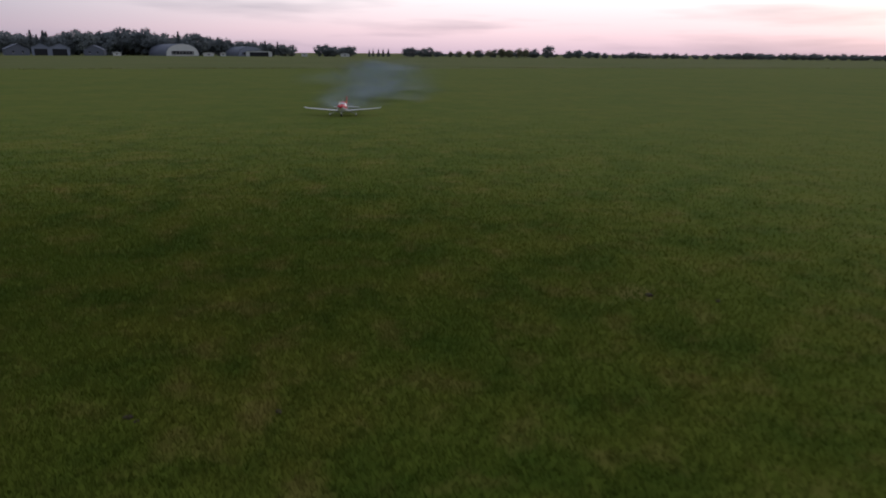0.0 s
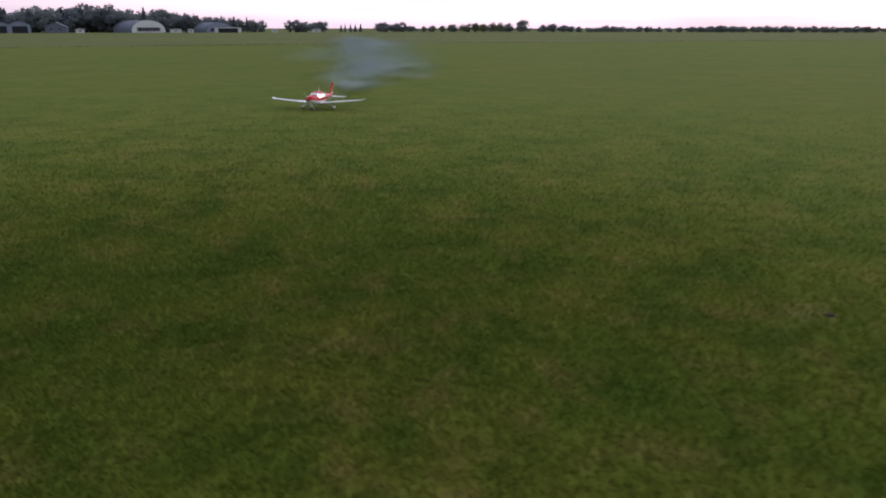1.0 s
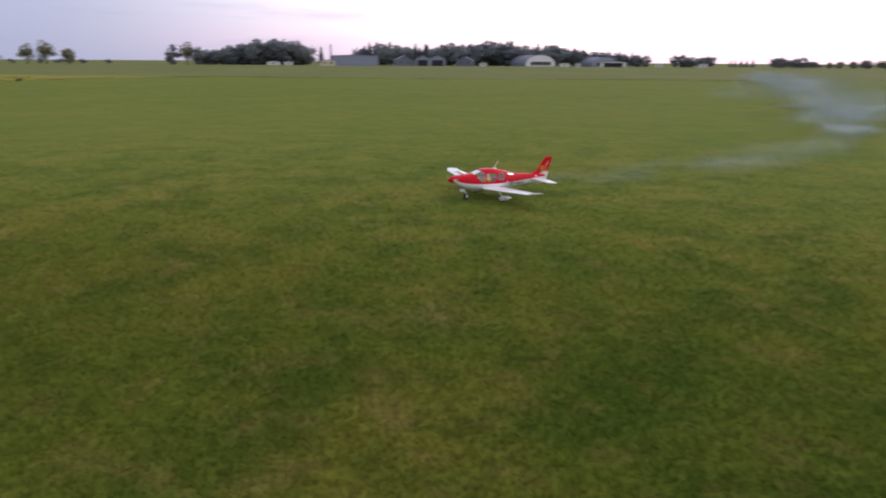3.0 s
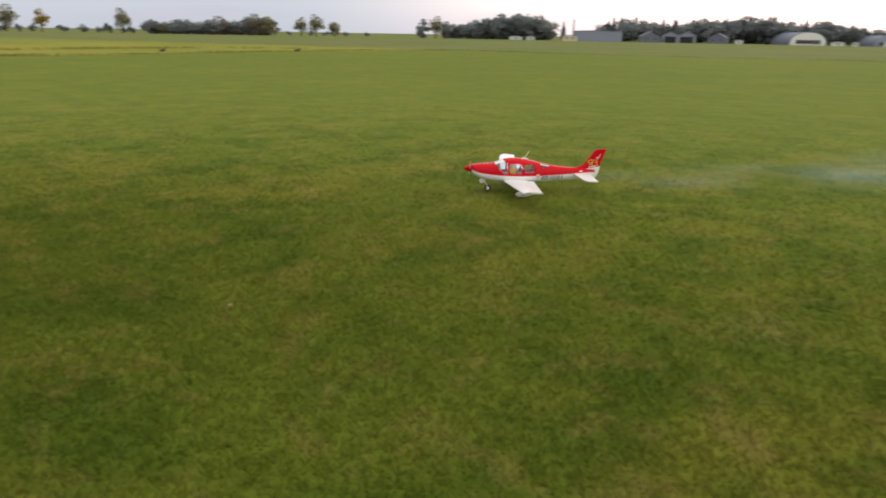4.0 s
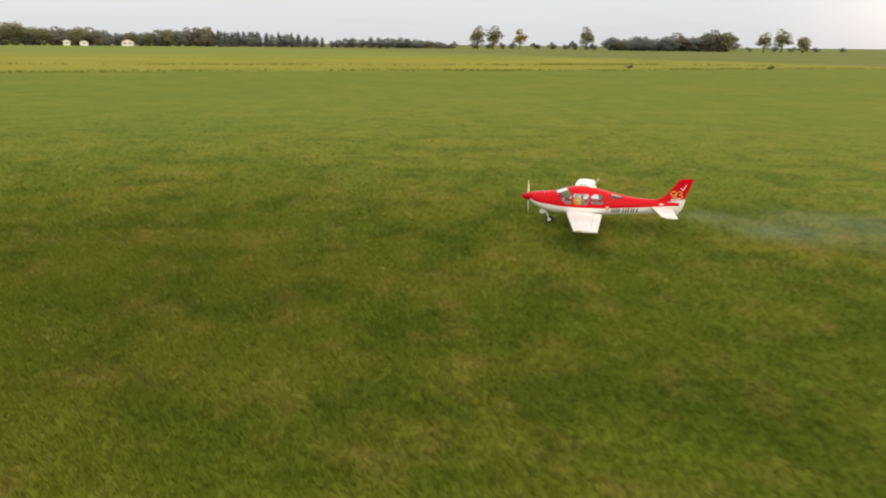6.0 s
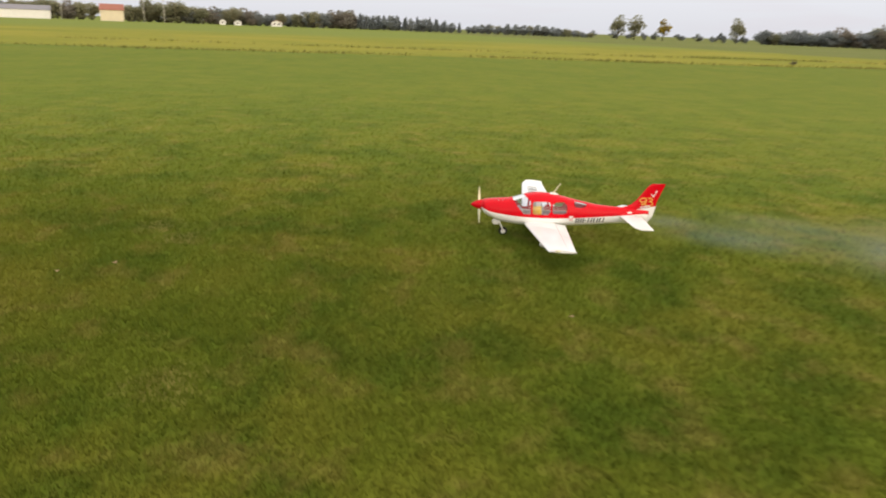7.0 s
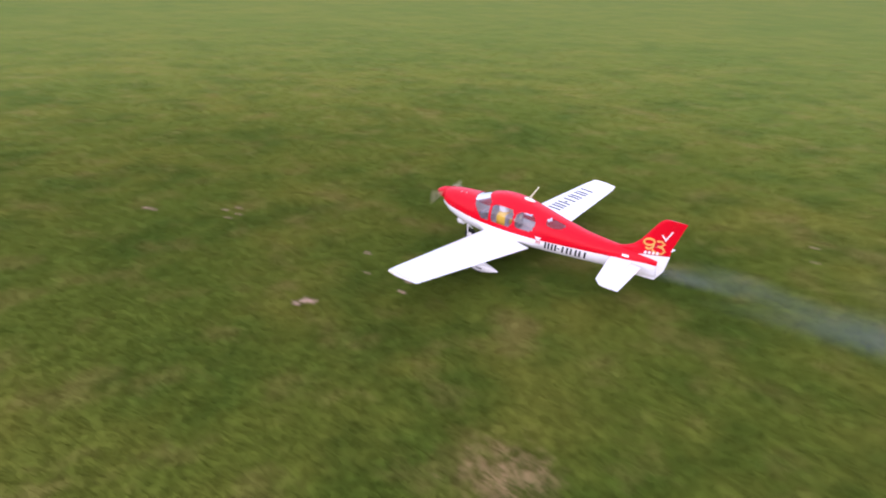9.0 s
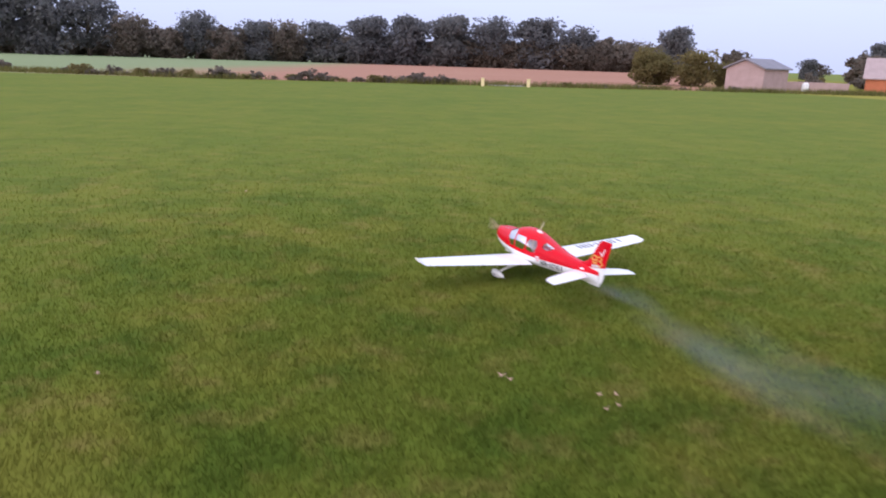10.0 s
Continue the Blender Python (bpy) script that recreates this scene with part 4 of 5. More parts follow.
KINDS = {
    "oak": ("broad_tree", "dark green broad-crowned tree at the airfield's edge", LEAF_DARK_HAZED, 31, 1000, 0.045, 24, (0.0, 0.46)),
    "ash": ("broad_tree", "dark green uneven leafy tree at the airfield's edge", LEAF_DARK_HAZED, 32, 950, 0.045, 20, (0.0, 0.42)),
    "elm": ("broad_tree", "olive green autumn tree beside the fields", LEAF_OLIVE_HAZED, 33, 1050, 0.045, 20, (0.02, 0.42)),
    "tall": ("tall_tree", "tall open-crowned tree with visible trunk", LEAF_OLIVE_HAZED, 34, 1100, 0.036, 17, (0.12, 0.44)),
    "rust": ("broad_tree", "brownish green autumn tree among the others", LEAF_RUST_HAZED, 35, 1050, 0.045, 20, (0.0, 0.44)),
    "yellow": ("yellow_tree", "bright yellow autumn tree standing alone", LEAF_YELLOW, 36, 1000, 0.038, 15, (0.16, 0.40)),
    "spruce": ("spruce", "dark slender conifer at the wood's edge", NEEDLE_HAZED, 37, 800, 0.036, 1, (0.08, 0.22), True),
    "scrub": ("low_tree", "low dark rounded tree", LEAF_DARK_HAZED, 38, 800, 0.055, 10, (0.02, 0.60)),
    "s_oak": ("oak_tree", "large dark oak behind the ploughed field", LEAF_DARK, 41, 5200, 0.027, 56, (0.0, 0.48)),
    "s_open": ("oak_tree", "tall dark tree with gaps in its crown", LEAF_DARK, 42, 3600, 0.025, 36, (0.06, 0.48)),
    "s_rust": ("oak_tree", "brownish autumn tree behind the ploughed field", LEAF_RUST, 43, 4800, 0.027, 46, (0.0, 0.48)),
    "s_low": ("hedge_tree", "dense dark lower tree in the wood's edge", LEAF_RUST, 44, 2800, 0.040, 40, (-0.05, 0.62)),
    "willow": ("willow", "yellowish green drooping tree near the shed", LEAF_OLIVE, 45, 4800, 0.029, 38, (-0.02, 0.58)),
}
made_trees = {}


def plant(kind, x, y, tall, wide=1.0, group="", sink=0.0):
    """A tree of a kind at a place; the first of its kind is built, the rest are copies."""
    if KINDS[kind][7][0] < 0.05 and len(KINDS[kind]) == 8:      # leafy down to the ground
        tall *= 1.09
        sink = 0.10 * tall
    m = pose(x, y, -sink, 0, 0, random.uniform(0, 360))
    if kind not in made_trees:
        made_trees[kind] = tree(*KINDS[kind])
        ob = made_trees[kind]
        ob.matrix_basis = m
    else:
        ob = copy_thing(made_trees[kind], m)
    ob.scale = (tall * wide, tall * wide, tall)
    if group:
        tagged(ob, group=group)
    return ob


K = 0.85                      # how far out the northern and western edges lie


def out(x, y, k=K, cx=-6.0, cy=1.0):
    """A place pushed out from the middle of the walk by the factor k."""
    return cx + k * (x - cx), cy + k * (y - cy)


def wood(line, step, kinds, depth, group, k=K, wide=1.0, grow=1.06):
    """Trees along a skyline of (x, y, height), in rows one behind the other."""
    line = np.array(line, float)
    seg = np.r_[0, np.cumsum(np.hypot(*np.diff(line[:, :2], axis=0).T))]
    for row in range(depth):
        s = random.uniform(0, step)
        while s < seg[-1]:
            x, y, h = (np.interp(s, seg, line[:, c]) for c in range(3))
            x, y = out(x, y, k + 0.02 * row + random.uniform(-0.008, 0.008))
            plant(random.choice(kinds), x, y, grow * k * h * random.uniform(0.86, 1.06) * (1.0 if row == 0 else 0.97), wide * random.uniform(0.9, 1.25), group)
            s += step * random.uniform(0.75, 1.25)


NORTH_WOOD = [(-196, 284, 8.5), (-188, 290, 10.2), (-172, 300, 8.6), (-163, 305, 9.0), (-154, 310, 10.0), (-142, 315, 10.8), (-133, 319, 10.6), (-125, 322, 8.9), (-111, 327, 9.4), (-102, 330, 7.6), (-92, 333, 6.9), (-78, 337, 5.6), (-71, 338, 5.4)]
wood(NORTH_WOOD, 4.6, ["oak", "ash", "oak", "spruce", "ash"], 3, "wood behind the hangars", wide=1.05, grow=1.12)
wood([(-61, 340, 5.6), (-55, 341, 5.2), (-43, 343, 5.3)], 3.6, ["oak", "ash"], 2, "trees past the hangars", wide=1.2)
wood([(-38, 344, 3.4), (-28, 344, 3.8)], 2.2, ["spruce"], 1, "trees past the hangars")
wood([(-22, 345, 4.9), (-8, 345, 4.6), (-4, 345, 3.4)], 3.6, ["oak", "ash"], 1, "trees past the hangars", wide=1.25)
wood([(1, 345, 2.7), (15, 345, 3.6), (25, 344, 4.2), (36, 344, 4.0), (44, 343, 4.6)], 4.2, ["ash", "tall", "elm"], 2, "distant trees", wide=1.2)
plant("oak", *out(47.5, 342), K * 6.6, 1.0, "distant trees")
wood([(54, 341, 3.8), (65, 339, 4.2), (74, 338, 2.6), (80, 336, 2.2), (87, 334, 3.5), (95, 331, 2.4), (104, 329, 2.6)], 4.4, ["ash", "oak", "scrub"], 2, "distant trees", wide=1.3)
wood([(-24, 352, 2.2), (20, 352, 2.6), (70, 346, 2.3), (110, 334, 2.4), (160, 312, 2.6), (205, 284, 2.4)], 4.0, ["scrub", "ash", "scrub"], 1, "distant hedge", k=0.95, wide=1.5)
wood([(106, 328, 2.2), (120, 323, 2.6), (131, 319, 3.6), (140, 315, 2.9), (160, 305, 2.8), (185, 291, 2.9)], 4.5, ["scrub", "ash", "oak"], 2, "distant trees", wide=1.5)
# west: groups and single trees
wood([(-249, 236, 5.6), (-236, 246, 7.6), (-230, 250, 9.8), (-222, 256, 11.4), (-216, 261, 9.8), (-211, 265, 8.2)], 3.6, ["oak", "ash", "oak"], 3, "grove on the field's edge", wide=1.05, grow=1.16)
for kind, x, y, h, w in (("ash", -249.6, 223.3, 8.0, 0.9), ("tall", -245.8, 227.4, 8.5, 1.0), ("ash", -242.6, 230.7, 7.2, 1.0), ("spruce", -203, 266, 7.3, 1.0), ("spruce", -207.5, 262.5, 5.8, 1.0),
                         ("tall", -282.7, 179.9, 7.2, 1.1), ("tall", -279.1, 185.5, 8.3, 1.1), ("elm", -274.6, 192, 6.0, 1.1), ("tall", -315.1, 114.4, 9.0, 1.0), ("scrub", -313.8, 117.3, 3.6, 0.9),
                         ("scrub", -317, 109.5, 4.6, 0.8), ("scrub", -318.1, 105.7, 3.0, 0.8), ("yellow", -324, 86.2, 8.3, 0.9), ("tall", -330.2, 68.1, 9.2, 1.0), ("tall", -328.8, 75.0, 9.2, 1.05), ("scrub", -327, 79, 3.6, 0.8)):
    plant(kind, *out(x, y), K * 1.12 * h, w, "lone trees on the western fields")
wood([(-311.9, 122.8, 6.4), (-309.3, 129.1, 4.6), (-306.1, 136.6, 6.9), (-304.3, 140.6, 4.8), (-300.2, 149, 7.2), (-297.7, 154, 4.6), (-293.6, 161.6, 8.6), (-289.5, 168, 7.4)], 2.9, ["oak", "rust", "ash", "elm"], 2, "western hedgerow trees", wide=1.2, grow=1.12)
wood([(-345, 40, 3.4), (-338, 92, 3.2), (-322, 128, 2.6), (-300, 172, 2.4), (-268, 214, 2.3)], 9.0, ["scrub", "ash"], 1, "far western scrub", k=0.99, wide=1.5)
WEST_WOOD = [(-303, -138, 7.0), (-309, -132, 7.6), (-313, -122, 8.8), (-316, -114.6, 7.2), (-319.6, -104.5, 6.6), (-321.7, -98.1, 7.4), (-324.2, -89.7, 6.2), (-326, -83, 5.4), (-329.9, -67.1, 7.2), (-332.9, -50.6, 8.0)]
wood(WEST_WOOD, 3.8, ["elm", "rust", "ash", "elm", "oak"], 2, "wood beside the house", wide=1.1)
wood([(-333, -50, 7.0), (-334.6, -38.5, 6.6), (-336.1, -23.7, 6.0), (-336.9, -8.6, 5.6), (-337, 0, 4.0)], 3.0, ["spruce", "ash", "spruce"], 2, "conifer edge on the west side", wide=1.2)
wood([(-337, 2, 3.6), (-336.9, 9.3, 4.4), (-336.4, 22, 4.6), (-335.3, 35, 5.0), (-333.8, 47.6, 3.6), (-332, 58, 2.0)], 3.6, ["ash", "elm", "scrub"], 2, "low western wood", wide=1.3)
wood([(-299, -150, 7.0), (-294, -160, 7.6), (-287, -172, 6.6), (-278, -188, 7.2), (-268, -204, 6.4)], 4.2, ["elm", "rust", "elm", "ash"], 2, "wood beside the house", k=0.905, wide=1.1)
plant("tall", *out(-308.9, -132.1), K * 11.2, 0.75, "wood beside the house")

# south: trees behind the ploughed field
SOUTH = [("s_open", 121, -194, 17.5, 1.1), ("s_open", 106, -201, 17.6, 1.15), ("s_oak", 97, -206, 17.8, 1.0), ("s_open", 86, -212, 17.2, 1.1), ("s_rust", 76, -216, 12.6, 1.15), ("s_low", 67, -219, 9.0, 1.2), ("s_open", 58.7, -222, 13.2, 1.05),
         ("s_low", 50.3, -224, 10.2, 1.1), ("s_oak", 41.4, -226.6, 12.4, 1.1), ("s_rust", 33.1, -228, 12.7, 1.05), ("s_oak", 21.7, -230, 12.9, 1.15), ("s_oak", 8.1, -231, 15.2, 1.15), ("s_oak", -6, -232, 15.6, 1.1), ("s_oak", -17.6, -232, 16.4, 1.1),
         ("s_open", -31, -231, 14.8, 1.1), ("s_oak", -45.8, -229, 15.8, 1.15), ("s_open", -58.9, -226.4, 12.6, 1.1), ("s_low", -67.4, -224.3, 10.4, 1.15), ("s_rust", -75.7, -222, 9.6, 1.2)]
for kind, x, y, h, w in SOUTH:
    plant(kind, *out(x, y, 1.08, -8.5, -2.0), 1.20 * h, w, "oaks behind the ploughed field")
for i in range(56):
    f = i / 55
    x, y = 128 - 212 * f, -194 - 42 * math.sin(math.pi * min(1, 0.15 + 0.75 * f))
    plant(random.choice(["s_low", "s_rust", "s_low"]), *out(x, y, 1.11, -8.5, -2.0), random.uniform(8.0, 11.5), 1.3, "wood's edge behind the ploughed field")
for kind, x, y, h, w in (("s_oak", -59.1, -143.2, 10.6, 0.8), ("s_low", -69.7, -139, 5.8, 0.9), ("s_oak", -81, -133.3, 4.4, 1.0), ("s_low", -76, -150, 4.6, 1.4), ("s_oak", -85.8, -119.3, 7.4, 0.9), ("s_low", -86, -140, 3.6, 1.4), ("s_oak", -77.5, -95.0, 7.0, 1.0), ("s_oak", -84.0, -88.0, 7.5, 1.0), ("s_low", -70.5, -99.0, 4.6, 1.2)):
    plant(kind, *out(x, y, 1.25, -8.5, -2.0), 1.25 * h, w, "trees round the farm sheds")

for x, y, h, w in ((-42.6, -106.9, 4.0, 1.0), (-48.6, -104.2, 3.8, 1.05), (-45.0, -108.5, 3.2, 1.1), (-53.0, -104.0, 2.7, 1.0)):
    plant("willow", *out(x, y, 0.67, -8.5, -2.0), h, w, "trees round the farm sheds")

for i in range(9):
    f = i / 8
    plant("s_low", *out(-58.5 - 32 * f, -77 - 17 * f + 3 * math.sin(2.6 * i), 1.0, -8.5, -2.0), 3.2 + 1.1 * math.sin(1.7 * i) ** 2 + 0.6 * f, 1.15, "hedge beside the brick cottage")


def bush(name, label, mat, seed):
    ob = tagged(new(name), label, "bush")
    part("stems", tube("stems", [(0, 0, -0.02), (0.03, 0.02, 0.3), (0.06, -0.02, 0.6)], [0.03, 0.02, 0.008], BARK, 6), ob)
    part("leaves", crown_mesh("leaves", mat, seed, 1000, 0.085, 30, (-0.62, 0.85)), ob)
    return ob


bush_kinds = [("bramble_bush", "dark brambles on the field margin", LEAF_RUST, 61), ("green_bush", "low green bush on the field margin", LEAF_OLIVE, 62), ("rust_bush", "reddish brown weeds on the field margin", LEAF_RUST, 63)]
first_bush = {}
margin = [(33.0, -59.6), (24.0, -55.8), (13.0, -53.2), (4.0, -52.9), (-5.0, -54.0), (-11.0, -55.0)]
for i in range(46):
    f = i / 45 * (len(margin) - 1.001)
    a, b = margin[int(f)], margin[int(f) + 1]
    x, y = (u + (v - u) * (f - int(f)) for u, v in zip(a, b))
    h = 0.55 + 0.35 * math.sin(1.9 * i) * math.sin(0.7 * i) + random.uniform(-0.12, 0.25)
    kind = (0, 2, 1, 0, 2, 0, 1)[i % 7]
    m = pose(x + random.uniform(-0.4, 0.4), y + random.uniform(-0.3, 0.3), -0.06, 0, 0, 40 * i)
    if kind not in first_bush:
        b_ob = first_bush[kind] = bush(*bush_kinds[kind])
        b_ob.matrix_basis = m
    else:
        b_ob = copy_thing(first_bush[kind], m)
    b_ob.scale = (max(h, 0.4) * 1.5, max(h, 0.4) * 1.5, max(h, 0.35))
    tagged(b_ob, group="bushes on the field margin")
for i in range(26):
    x = -20 - 34 * i / 25
    b_ob = copy_thing(first_bush[(1, 2, 0)[i % 3]], pose(x, -57.4 + 0.10 * (x + 20) + random.uniform(-0.3, 1.2), -0.05, 0, 0, 70 * i))
    h = random.uniform(0.22, 0.5)
    b_ob.scale = (2.2 * h, 2.2 * h, h)
    tagged(b_ob, group="bushes on the field margin")
for i in range(14):
    f = i / 13
    b_ob = copy_thing(first_bush[(0, 1, 0, 2)[i % 4]], pose(-40 - 24 * f, -83 + 5 * math.sin(1.3 * i), -0.05, 0, 0, 55 * i))
    h = 1.3 + 0.5 * math.sin(2.1 * i)
    b_ob.scale = (2.0, 2.0, h)
    tagged(b_ob, "tall dark bush behind the farm sheds", group="bushes behind the farm sheds")
for x, y in ((-57.6, 35.3), (-58.3, 24.0)):
    m = pose(x, y, 0, 0, 0, x * 20)
    b_ob = copy_thing(first_bush[0], m)
    b_ob.scale = (0.42, 0.42, 0.3)
    tagged(b_ob, "dark clump of weeds in the rough grass", group="clumps in the rough grass")


# ---- buildings ----
def prism(name, outline, y0, y1, mat):
    """A body with the outline (x, z), drawn out from y0 to y1."""
    n = len(outline)
    verts = [(x, y0, z) for x, z in outline] + [(x, y1, z) for x, z in outline]
    faces = [tuple(range(n)), tuple(range(n, 2 * n))[::-1]] + [(k, n + k, n + (k + 1) % n, (k + 1) % n) for k in range(n)]
    bm = bmesh.new()
    me = mesh(name, verts, faces, mat)
    bm.from_mesh(me)
    bmesh.ops.recalc_face_normals(bm, faces=bm.faces)
    bm.to_mesh(me)
    bm.free()
    return me


def arched_hangar(label, w, h, deep, front, roof, m):
    ob = tagged(new("hangar"), label, "hangar", kind="")
    arc = [(w / 2 * math.cos(a), h * math.sin(a) ** 0.8) for a in np.linspace(0, math.pi, 19)]
    part("roof", prism("roof", [(x * 1.03, z * 1.02) for x, z in arc], 0.4, deep, roof), ob, "dark barrel roof")
    part("front_wall", prism("front_wall", arc, 0.0, 0.36, front), ob)
    door = part("door", box("door", (-w * 0.34, -0.12, 0.9), (w * 0.34, 0.02, h * 0.42), DOOR_DARK, 0.02), ob, "dark strip of door windows")
    for k in range(-3, 4):
        part("door_post", box("door_post", (k * w * 0.1 - 0.1, -0.2, 0.0), (k * w * 0.1 + 0.1, -0.1, h * 0.46), front, 0.02), door)
    ob.matrix_basis = m
    ob.scale = (0.545, 0.545, 0.545)
    return ob


def hall(name, label, w, deep, h, ridge, wall, roof, m, door=True, windows=0, group="", size=0.545):
    """A hall with a gable to the front, eaves, door and windows."""
    ob = tagged(new(name), label, "building", group)
    part("wall", prism("wall", [(-w / 2, 0), (w / 2, 0), (w / 2, h), (0, h + ridge), (-w / 2, h)], 0, deep, wall), ob)
    for s in (1, -1):
        e = s * (w / 2 + 0.35)
        z = h - 0.35 * ridge / (w / 2)
        part("roof", prism("roof", [(0, h + ridge + 0.05), (e, z + 0.05), (e, z + 0.22), (0, h + ridge + 0.24)], -0.4, deep + 0.4, roof), ob)
    if door:
        # flat near-black panel puts the doorway's inner shade into colour
        part("door", box("door", (-w * 0.36, -0.10, 0.0), (w * 0.36, 0.03, h * 0.84), DOOR_DARK, 0.02), ob, "near-black panel in place of the shaded open doorway")
    for k in range(windows):
        x = (k - (windows - 1) / 2) * w / (windows + 0.5)
        win = part("window", box("window", (x - 0.55, -0.06, h * 0.4), (x + 0.55, 0.03, h * 0.75), DOOR_DARK, 0.02), ob)
        part("window_frame", box("window_frame", (x - 0.65, -0.10, h * 0.4 - 0.12), (x + 0.65, -0.02, h * 0.4), PLASTER), win)
    ob.matrix_basis = m
    ob.scale = (size, size, size)
    return ob


def facing(x, y, turn=0.0):
    """The pose of a building at a place, its front towards the middle of the airfield."""
    return pose(x, y, 0, 0, 0, math.degrees(math.atan2(y - 1.0, x + 6.0)) - 90 + turn)


arched_hangar("arched hangar with a white front and dark barrel roof", 22.0, 7.6, 30.0, PLASTER, METAL_DARK, facing(*out(-112.5, 306), 24))
arched_hangar("low arched grey hangar with a pale front", 17.5, 6.4, 26.0, METAL_GREY, METAL_DARK, facing(*out(-86.5, 317), 22))
hall("annex", "white flat-fronted annex before the grey hangar", 17.0, 6.0, 3.2, 0.5, PLASTER, ROOF_GREY, facing(*out(-80.8, 309)), True, 0)
hall("open_shed", "open-fronted grey shed beside the hangars", 9.6, 16.0, 4.6, 2.2, METAL_GREY, METAL_GREY, facing(*out(-156.5, 277)), True, 0, "sheds by the hangars")
hall("open_shed", "open-fronted grey shed beside the hangars", 11.0, 16.0, 4.6, 2.4, METAL_GREY, METAL_GREY, facing(*out(-150.8, 280)), True, 0, "sheds by the hangars")
hall("blue_shed", "low blue-grey shed in front of the wood", 12.5, 12.0, 3.6, 2.8, METAL_DARK, METAL_DARK, facing(*out(-163, 273), 10), False, 2, "sheds by the hangars")
hall("blue_shed", "low blue-grey shed in front of the wood", 11.5, 12.0, 3.4, 2.8, METAL_DARK, METAL_DARK, facing(*out(-143.6, 292), -8), False, 2, "sheds by the hangars")
hall("warehouse", "wide grey sheet-metal warehouse", 30.0, 18.0, 6.2, 0.5, METAL_GREY, METAL_GREY, facing(*out(-173.6, 249.9)), False, 0)
hall("low_hut", "low cream hut beside the warehouse", 9.5, 6.0, 3.0, 0.6, PLASTER_CREAM, ROOF_GREY, facing(*out(-181.5, 242)), False, 2)
mast = tagged(new("chimney", tube("chimney", [(0, 0, 0), (0, 0, 3.8), (0, 0, 7.2)], [0.34, 0.30, 0.25], METAL_GREY, 12)), "slender grey steel chimney by the warehouse", "chimney")
mast.location = (*out(-182.6, 245.6), 0)
for x, y, w in ((-136, 296, 5.0), (-101.5, 306, 7.0), (-96, 308, 3.5), (-66.5, 335, 4.0), (-48, 338, 6.5), (-218, 251, 9.0), (-212, 254, 6.0)):
    hall("white_trailer", "white trailer parked before the trees", w, 2.4, 1.9, 0.35, PLASTER, PLASTER, facing(*out(x, y)), False, 1, "parked white trailers")
hx, hy = out(-304.6, -139.8, 0.82)
house = hall("house", "cream two-storey house with a red hipped roof", 17.0, 13.0, 6.4, 3.4, PLASTER_CREAM, ROOF_RED, facing(hx, hy, 90), False, 4)
hall("white_cottage", "small white cottage among the trees", 7.0, 6.0, 2.6, 1.4, PLASTER, ROOF_RED, facing(*out(-326.3, -82.3, 0.83)), False, 2, "cottages among the trees")
hall("white_cottage", "small white cottage among the trees", 4.5, 5.0, 2.3, 0.9, PLASTER, ROOF_GREY, facing(*out(-321.5, -98, 0.83)), False, 1, "cottages among the trees")
hall("white_cottage", "small white cottage among the trees", 4.0, 5.0, 2.6, 0.9, PLASTER, ROOF_GREY, facing(*out(-319.6, -104, 0.83)), False, 1, "cottages among the trees")
hall("long_building", "long low white building with a grey roof beside the house", 12.0, 56.0, 5.0, 2.6, PLASTER, ROOF_GREY, facing(*out(-293.4, -164.0), 90), False, 2)
for x, y in ((-288.3, -156.7), (-301.7, -130.1), (-304.7, -123.1)):
    pole = tagged(new("utility_pole"), "pale concrete utility pole before the trees", "pole", "utility poles")
    part("shaft", tube("shaft", [(0, 0, -0.1), (0, 0, 3.8), (0, 0, 7.5)], [0.16, 0.13, 0.09], PAVING, 10), pole)
    part("crossarm", box("crossarm", (-0.55, -0.05, 6.95), (0.55, 0.05, 7.06), PAVING, 0.01), pole)
    pole.matrix_basis = facing(*out(x, y, 0.83))
sx, sy = out(-42.0, -74.6, 0.83, -8.5, -2.0)
hall("farm_shed", "weathered pinkish block shed with a grey roof", 5.4, 6.6, 2.9, 1.1, BLOCK, ROOF_GREY, facing(sx, sy, -28), False, 0, size=0.635)
rx, ry = out(-57.6, -72.3, 0.90, -8.5, -2.0)
hall("brick_house", "orange brick cottage with a faded pinkish tiled roof", 5.6, 4.8, 2.1, 2.4, BRICK, ROOF_TAN, facing(rx, ry, 92), False, 2, size=0.66)
wx, wy = out(-48.6, -72.6, 0.90, -8.5, -2.0)
yard = tagged(new("yard_wall", box("yard_wall", (-2.6, -0.10, 0), (2.6, 0.10, 0.8), BLOCK, 0.03)), "low weathered block wall between the sheds", "wall")
yard.matrix_basis = facing(wx, wy)
px_, py_ = out(-47.9, -73.4, 0.88, -8.5, -2.0)
tank = tagged(new("white_tank", lathe("white_tank", [(0, 0.26), (0.06, 0.30), (0.60, 0.30), (0.74, 0.20), (0.78, 0.04)], PLASTER, "z", 16)), "small white tank beside the yard wall", "tank")
tank.location = (px_, py_, 0)


def marker_post():
    ob = tagged(new("marker_post"), "short yellowed white marker post at the field's edge", "marker post", "marker posts at the gateway")
    part("post", box("post", (-0.11, -0.11, 0), (0.11, 0.11, 0.52), POST_WHITE, 0.02), ob)
    part("cap", box("cap", (-0.13, -0.13, 0.52), (0.13, 0.13, 0.58), POST_WHITE, 0.015), ob)
    return ob


post = marker_post()
post.location = (-13.0, -52.5, 0)
copy_thing(post, pose(-16.35, -53.05, 0))
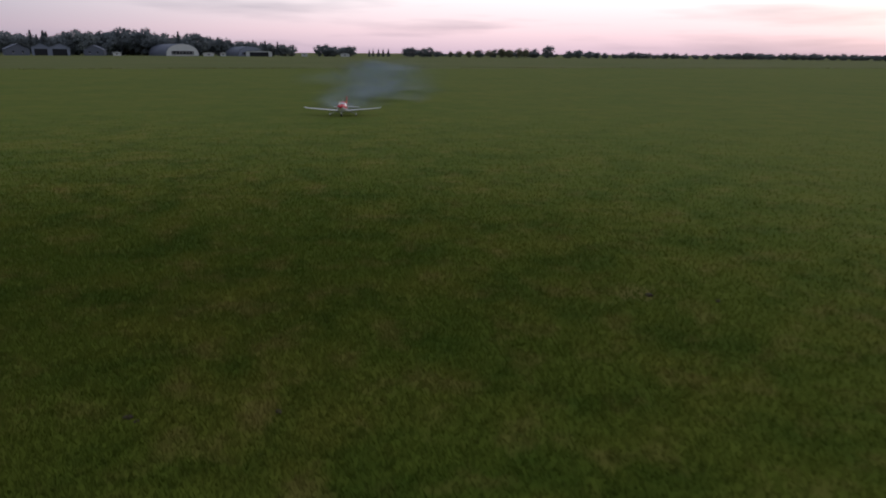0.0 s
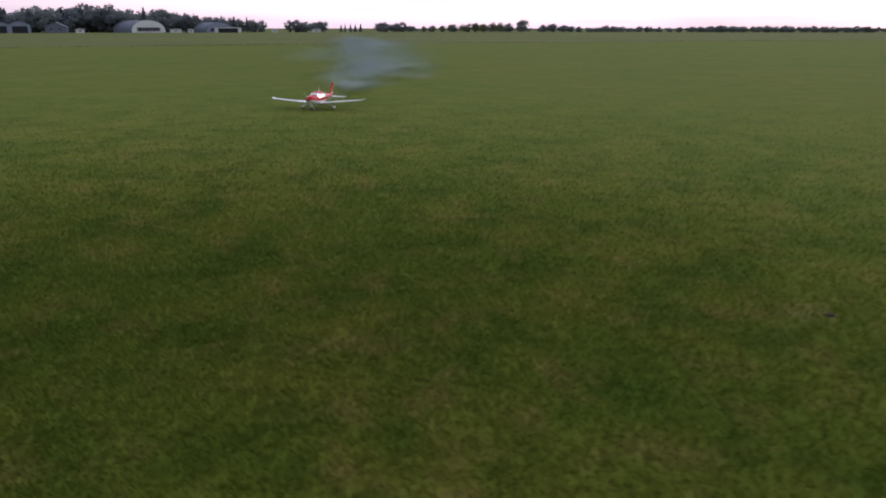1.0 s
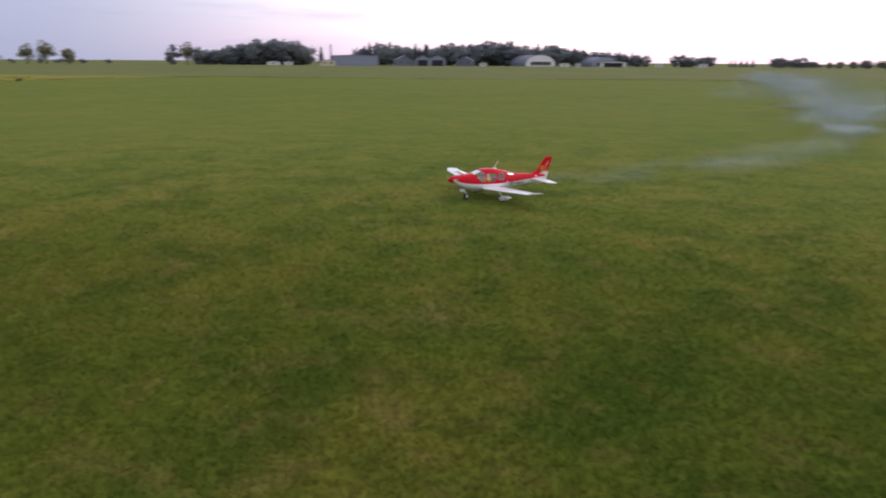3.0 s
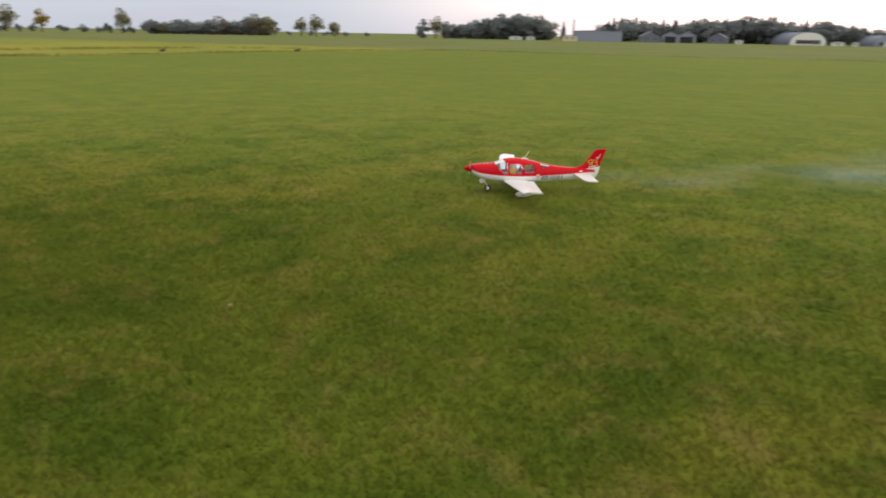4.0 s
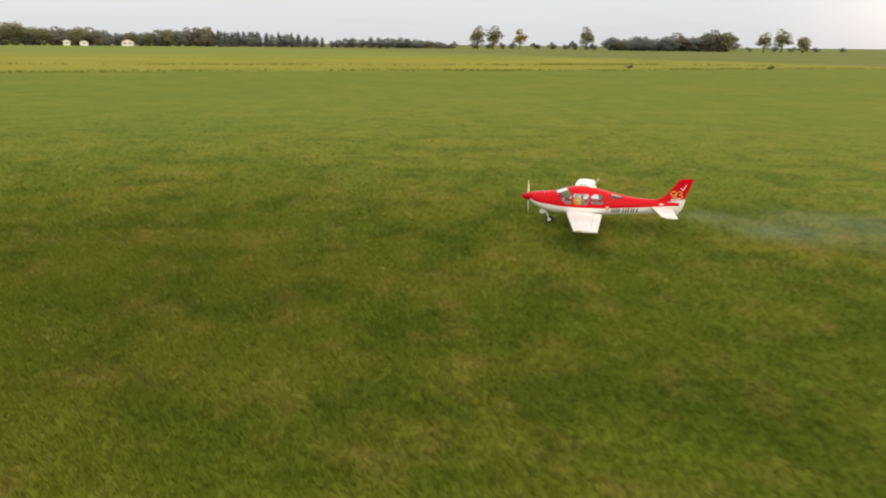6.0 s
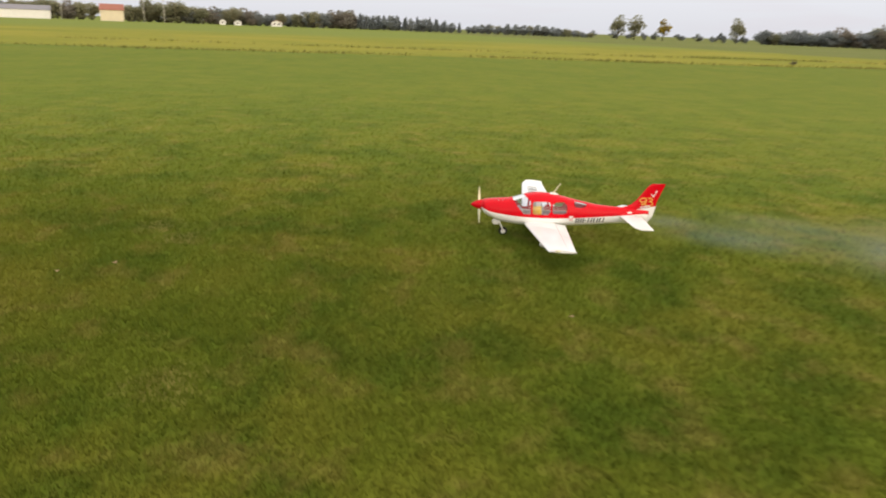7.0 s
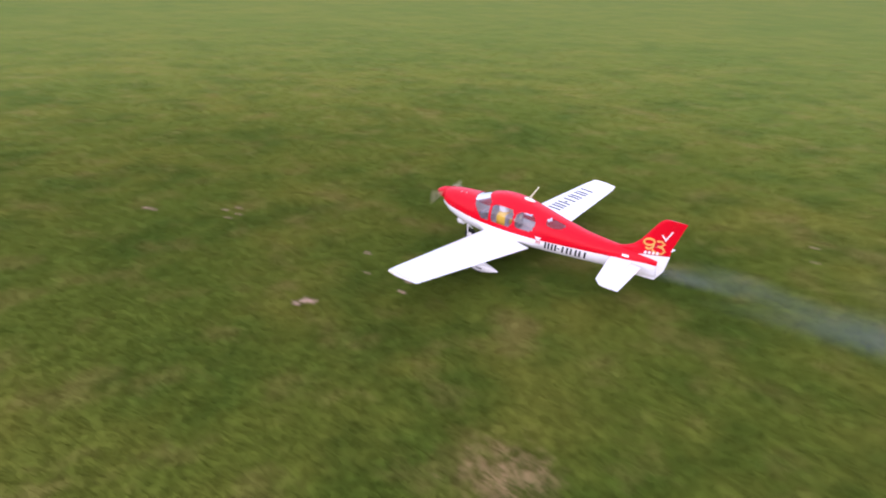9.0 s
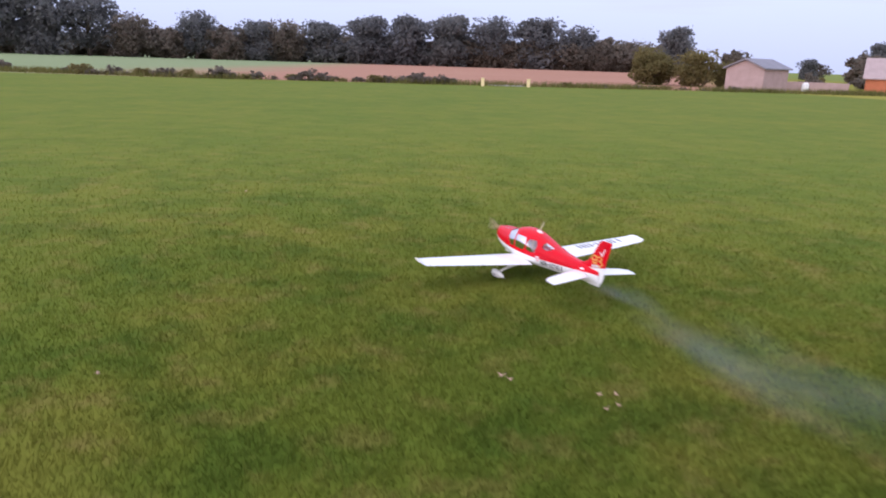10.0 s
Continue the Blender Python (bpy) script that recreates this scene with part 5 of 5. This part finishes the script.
slab = tagged(new("concrete_slab", box("concrete_slab", (-16.3, -55.4, 0), (-13.6, -54.3, 0.06), PAVING, 0.02)), "pale concrete slab at the gateway", "slab")


# ---- fallen leaves ----
def leaf_mesh(seed):
    rng = np.random.default_rng(seed)
    verts, n = [(0, 0, 0.010)], 14
    for k in range(n):
        a = 2 * math.pi * k / n
        r = (1.0 + 0.28 * math.cos(5 * a)) * (0.8 + 0.3 * rng.uniform())
        verts.append((0.042 * r * math.cos(a), 0.026 * r * math.sin(a), 0.014 + 0.014 * math.sin(2 * a + seed) * r))
    top = [(0, 1 + k, 1 + (k + 1) % n) for k in range(n)]
    low = [(x, y, z - 0.002) for x, y, z in verts]
    faces = top + [(len(verts) + a, len(verts) + c, len(verts) + b) for a, b, c in top]
    faces += [(1 + k, 1 + n + 1 + k, 1 + n + 1 + (k + 1) % n, 1 + (k + 1) % n) for k in range(n)]
    return mesh("fallen_leaf", verts + low, faces, LEAF_TAN, smooth=True)


def clod(x, y, size, seed):
    """A lump of bare earth lying in the turf."""
    rng = np.random.default_rng(seed)
    bm = bmesh.new()
    bmesh.ops.create_icosphere(bm, subdivisions=2, radius=1.0)
    for v in bm.verts:
        v.co *= 0.8 + 0.35 * rng.uniform()
        v.co = Vector((v.co.x * size, v.co.y * size * 0.7, v.co.z * size * 0.42))
    ob = tagged(new("earth_clod", bm_mesh("earth_clod", bm, SOIL)), "small dark lump of bare earth in the turf", "clod", "earth lumps in the turf")
    ob.matrix_basis = pose(x, y, size * 0.28, 0, 0, 57 * seed)


for i, (x, y, size) in enumerate(((-2.27, 3.29, 0.022), (-2.22, 3.26, 0.014), (-1.61, 3.35, 0.020), (0.53, 4.98, 0.030), (0.96, 4.88, 0.022))):
    clod(x, y, size, i)

leaf_shapes = [leaf_mesh(k) for k in range(4)]
for i, (x, y, s) in enumerate([(-11.71, -1.45, 0.9), (-11.92, -1.18, 0.7), (-10.52, -1.70, 0.7), (-12.55, -3.31, 0.8), (-10.11, -3.82, 1.0), (-10.20, -3.92, 1.0), (-10.04, -4.17, 0.9), (-8.93, -5.37, 1.25), (-8.96, -5.33, 0.9),
                               (-9.39, -5.17, 0.8), (-9.48, -5.17, 0.8), (-9.39, -5.02, 0.9), (-9.46, -5.06, 0.8), (-9.58, -3.73, 1.3), (-9.54, -3.71, 1.0), (-9.62, -3.71, 1.1), (-9.96, -3.93, 0.6), (-10.06, -3.65, 0.9), (-10.13, -3.74, 0.8),
                               (-12.36, -3.15, 0.8), (-6.40, -10.37, 0.9), (-6.85, -5.33, 0.8), (-8.51, 3.75, 0.7), (-10.54, 4.97, 0.6), (-11.34, 1.77, 0.7)]):
    ob = tagged(new("fallen_leaf", leaf_shapes[i % 4]), "curled tan fallen leaf lying on the grass", "leaf", "fallen leaves on the grass")
    ob.matrix_basis = pose(x, y, 0.022, random.uniform(-12, 12), random.uniform(-12, 12), random.uniform(0, 360))
    ob.scale = (0.5 * s, 0.5 * s, 0.5 * s)


# ---- what moves ----
def plane_pose(x, y, h, p, r):
    return pose(x, y, 0, r, -p, h)


def motions():
    rows = [(t, plane_pose(*rest)) for t, *rest in PLANE_ROWS]
    for ob in (plane, pilot, passenger):
        walk(ob, rows)
    walk(propeller_ob, [(i / FPS, pose(0.425, 0, 0.256, 85 * i, 0, 0)) for i in range(301)])
    for w in plane_wheels:
        walk(w, [(i / FPS, pose(*w.location, 0, 75 * i, 0)) for i in range(301)])
    for ob, age in smoke_fresh:
        keys = []
        for t in np.arange(0, 10.01, 0.25):
            p = plane_place(t - age)
            q = plane_place(t - age + 0.2) - p
            keys.append((float(t), pose(p.x + 0.10 * age, p.y + 0.02 * age, 0.16 + 0.05 * age, 0, 0, math.degrees(math.atan2(q.y, q.x)))))
        walk(ob, keys)
    for ob in smoke_old:
        p = ob.location.copy()
        drift = 0.16 * max(0.0, 1 - (p.y - 20) / 22) - 0.02
        walk(ob, [(t, pose(p.x + drift * t, p.y - 0.02 * t, p.z + 0.02 * t)) for t in (0.0, 5.0, 10.0)])


motions()
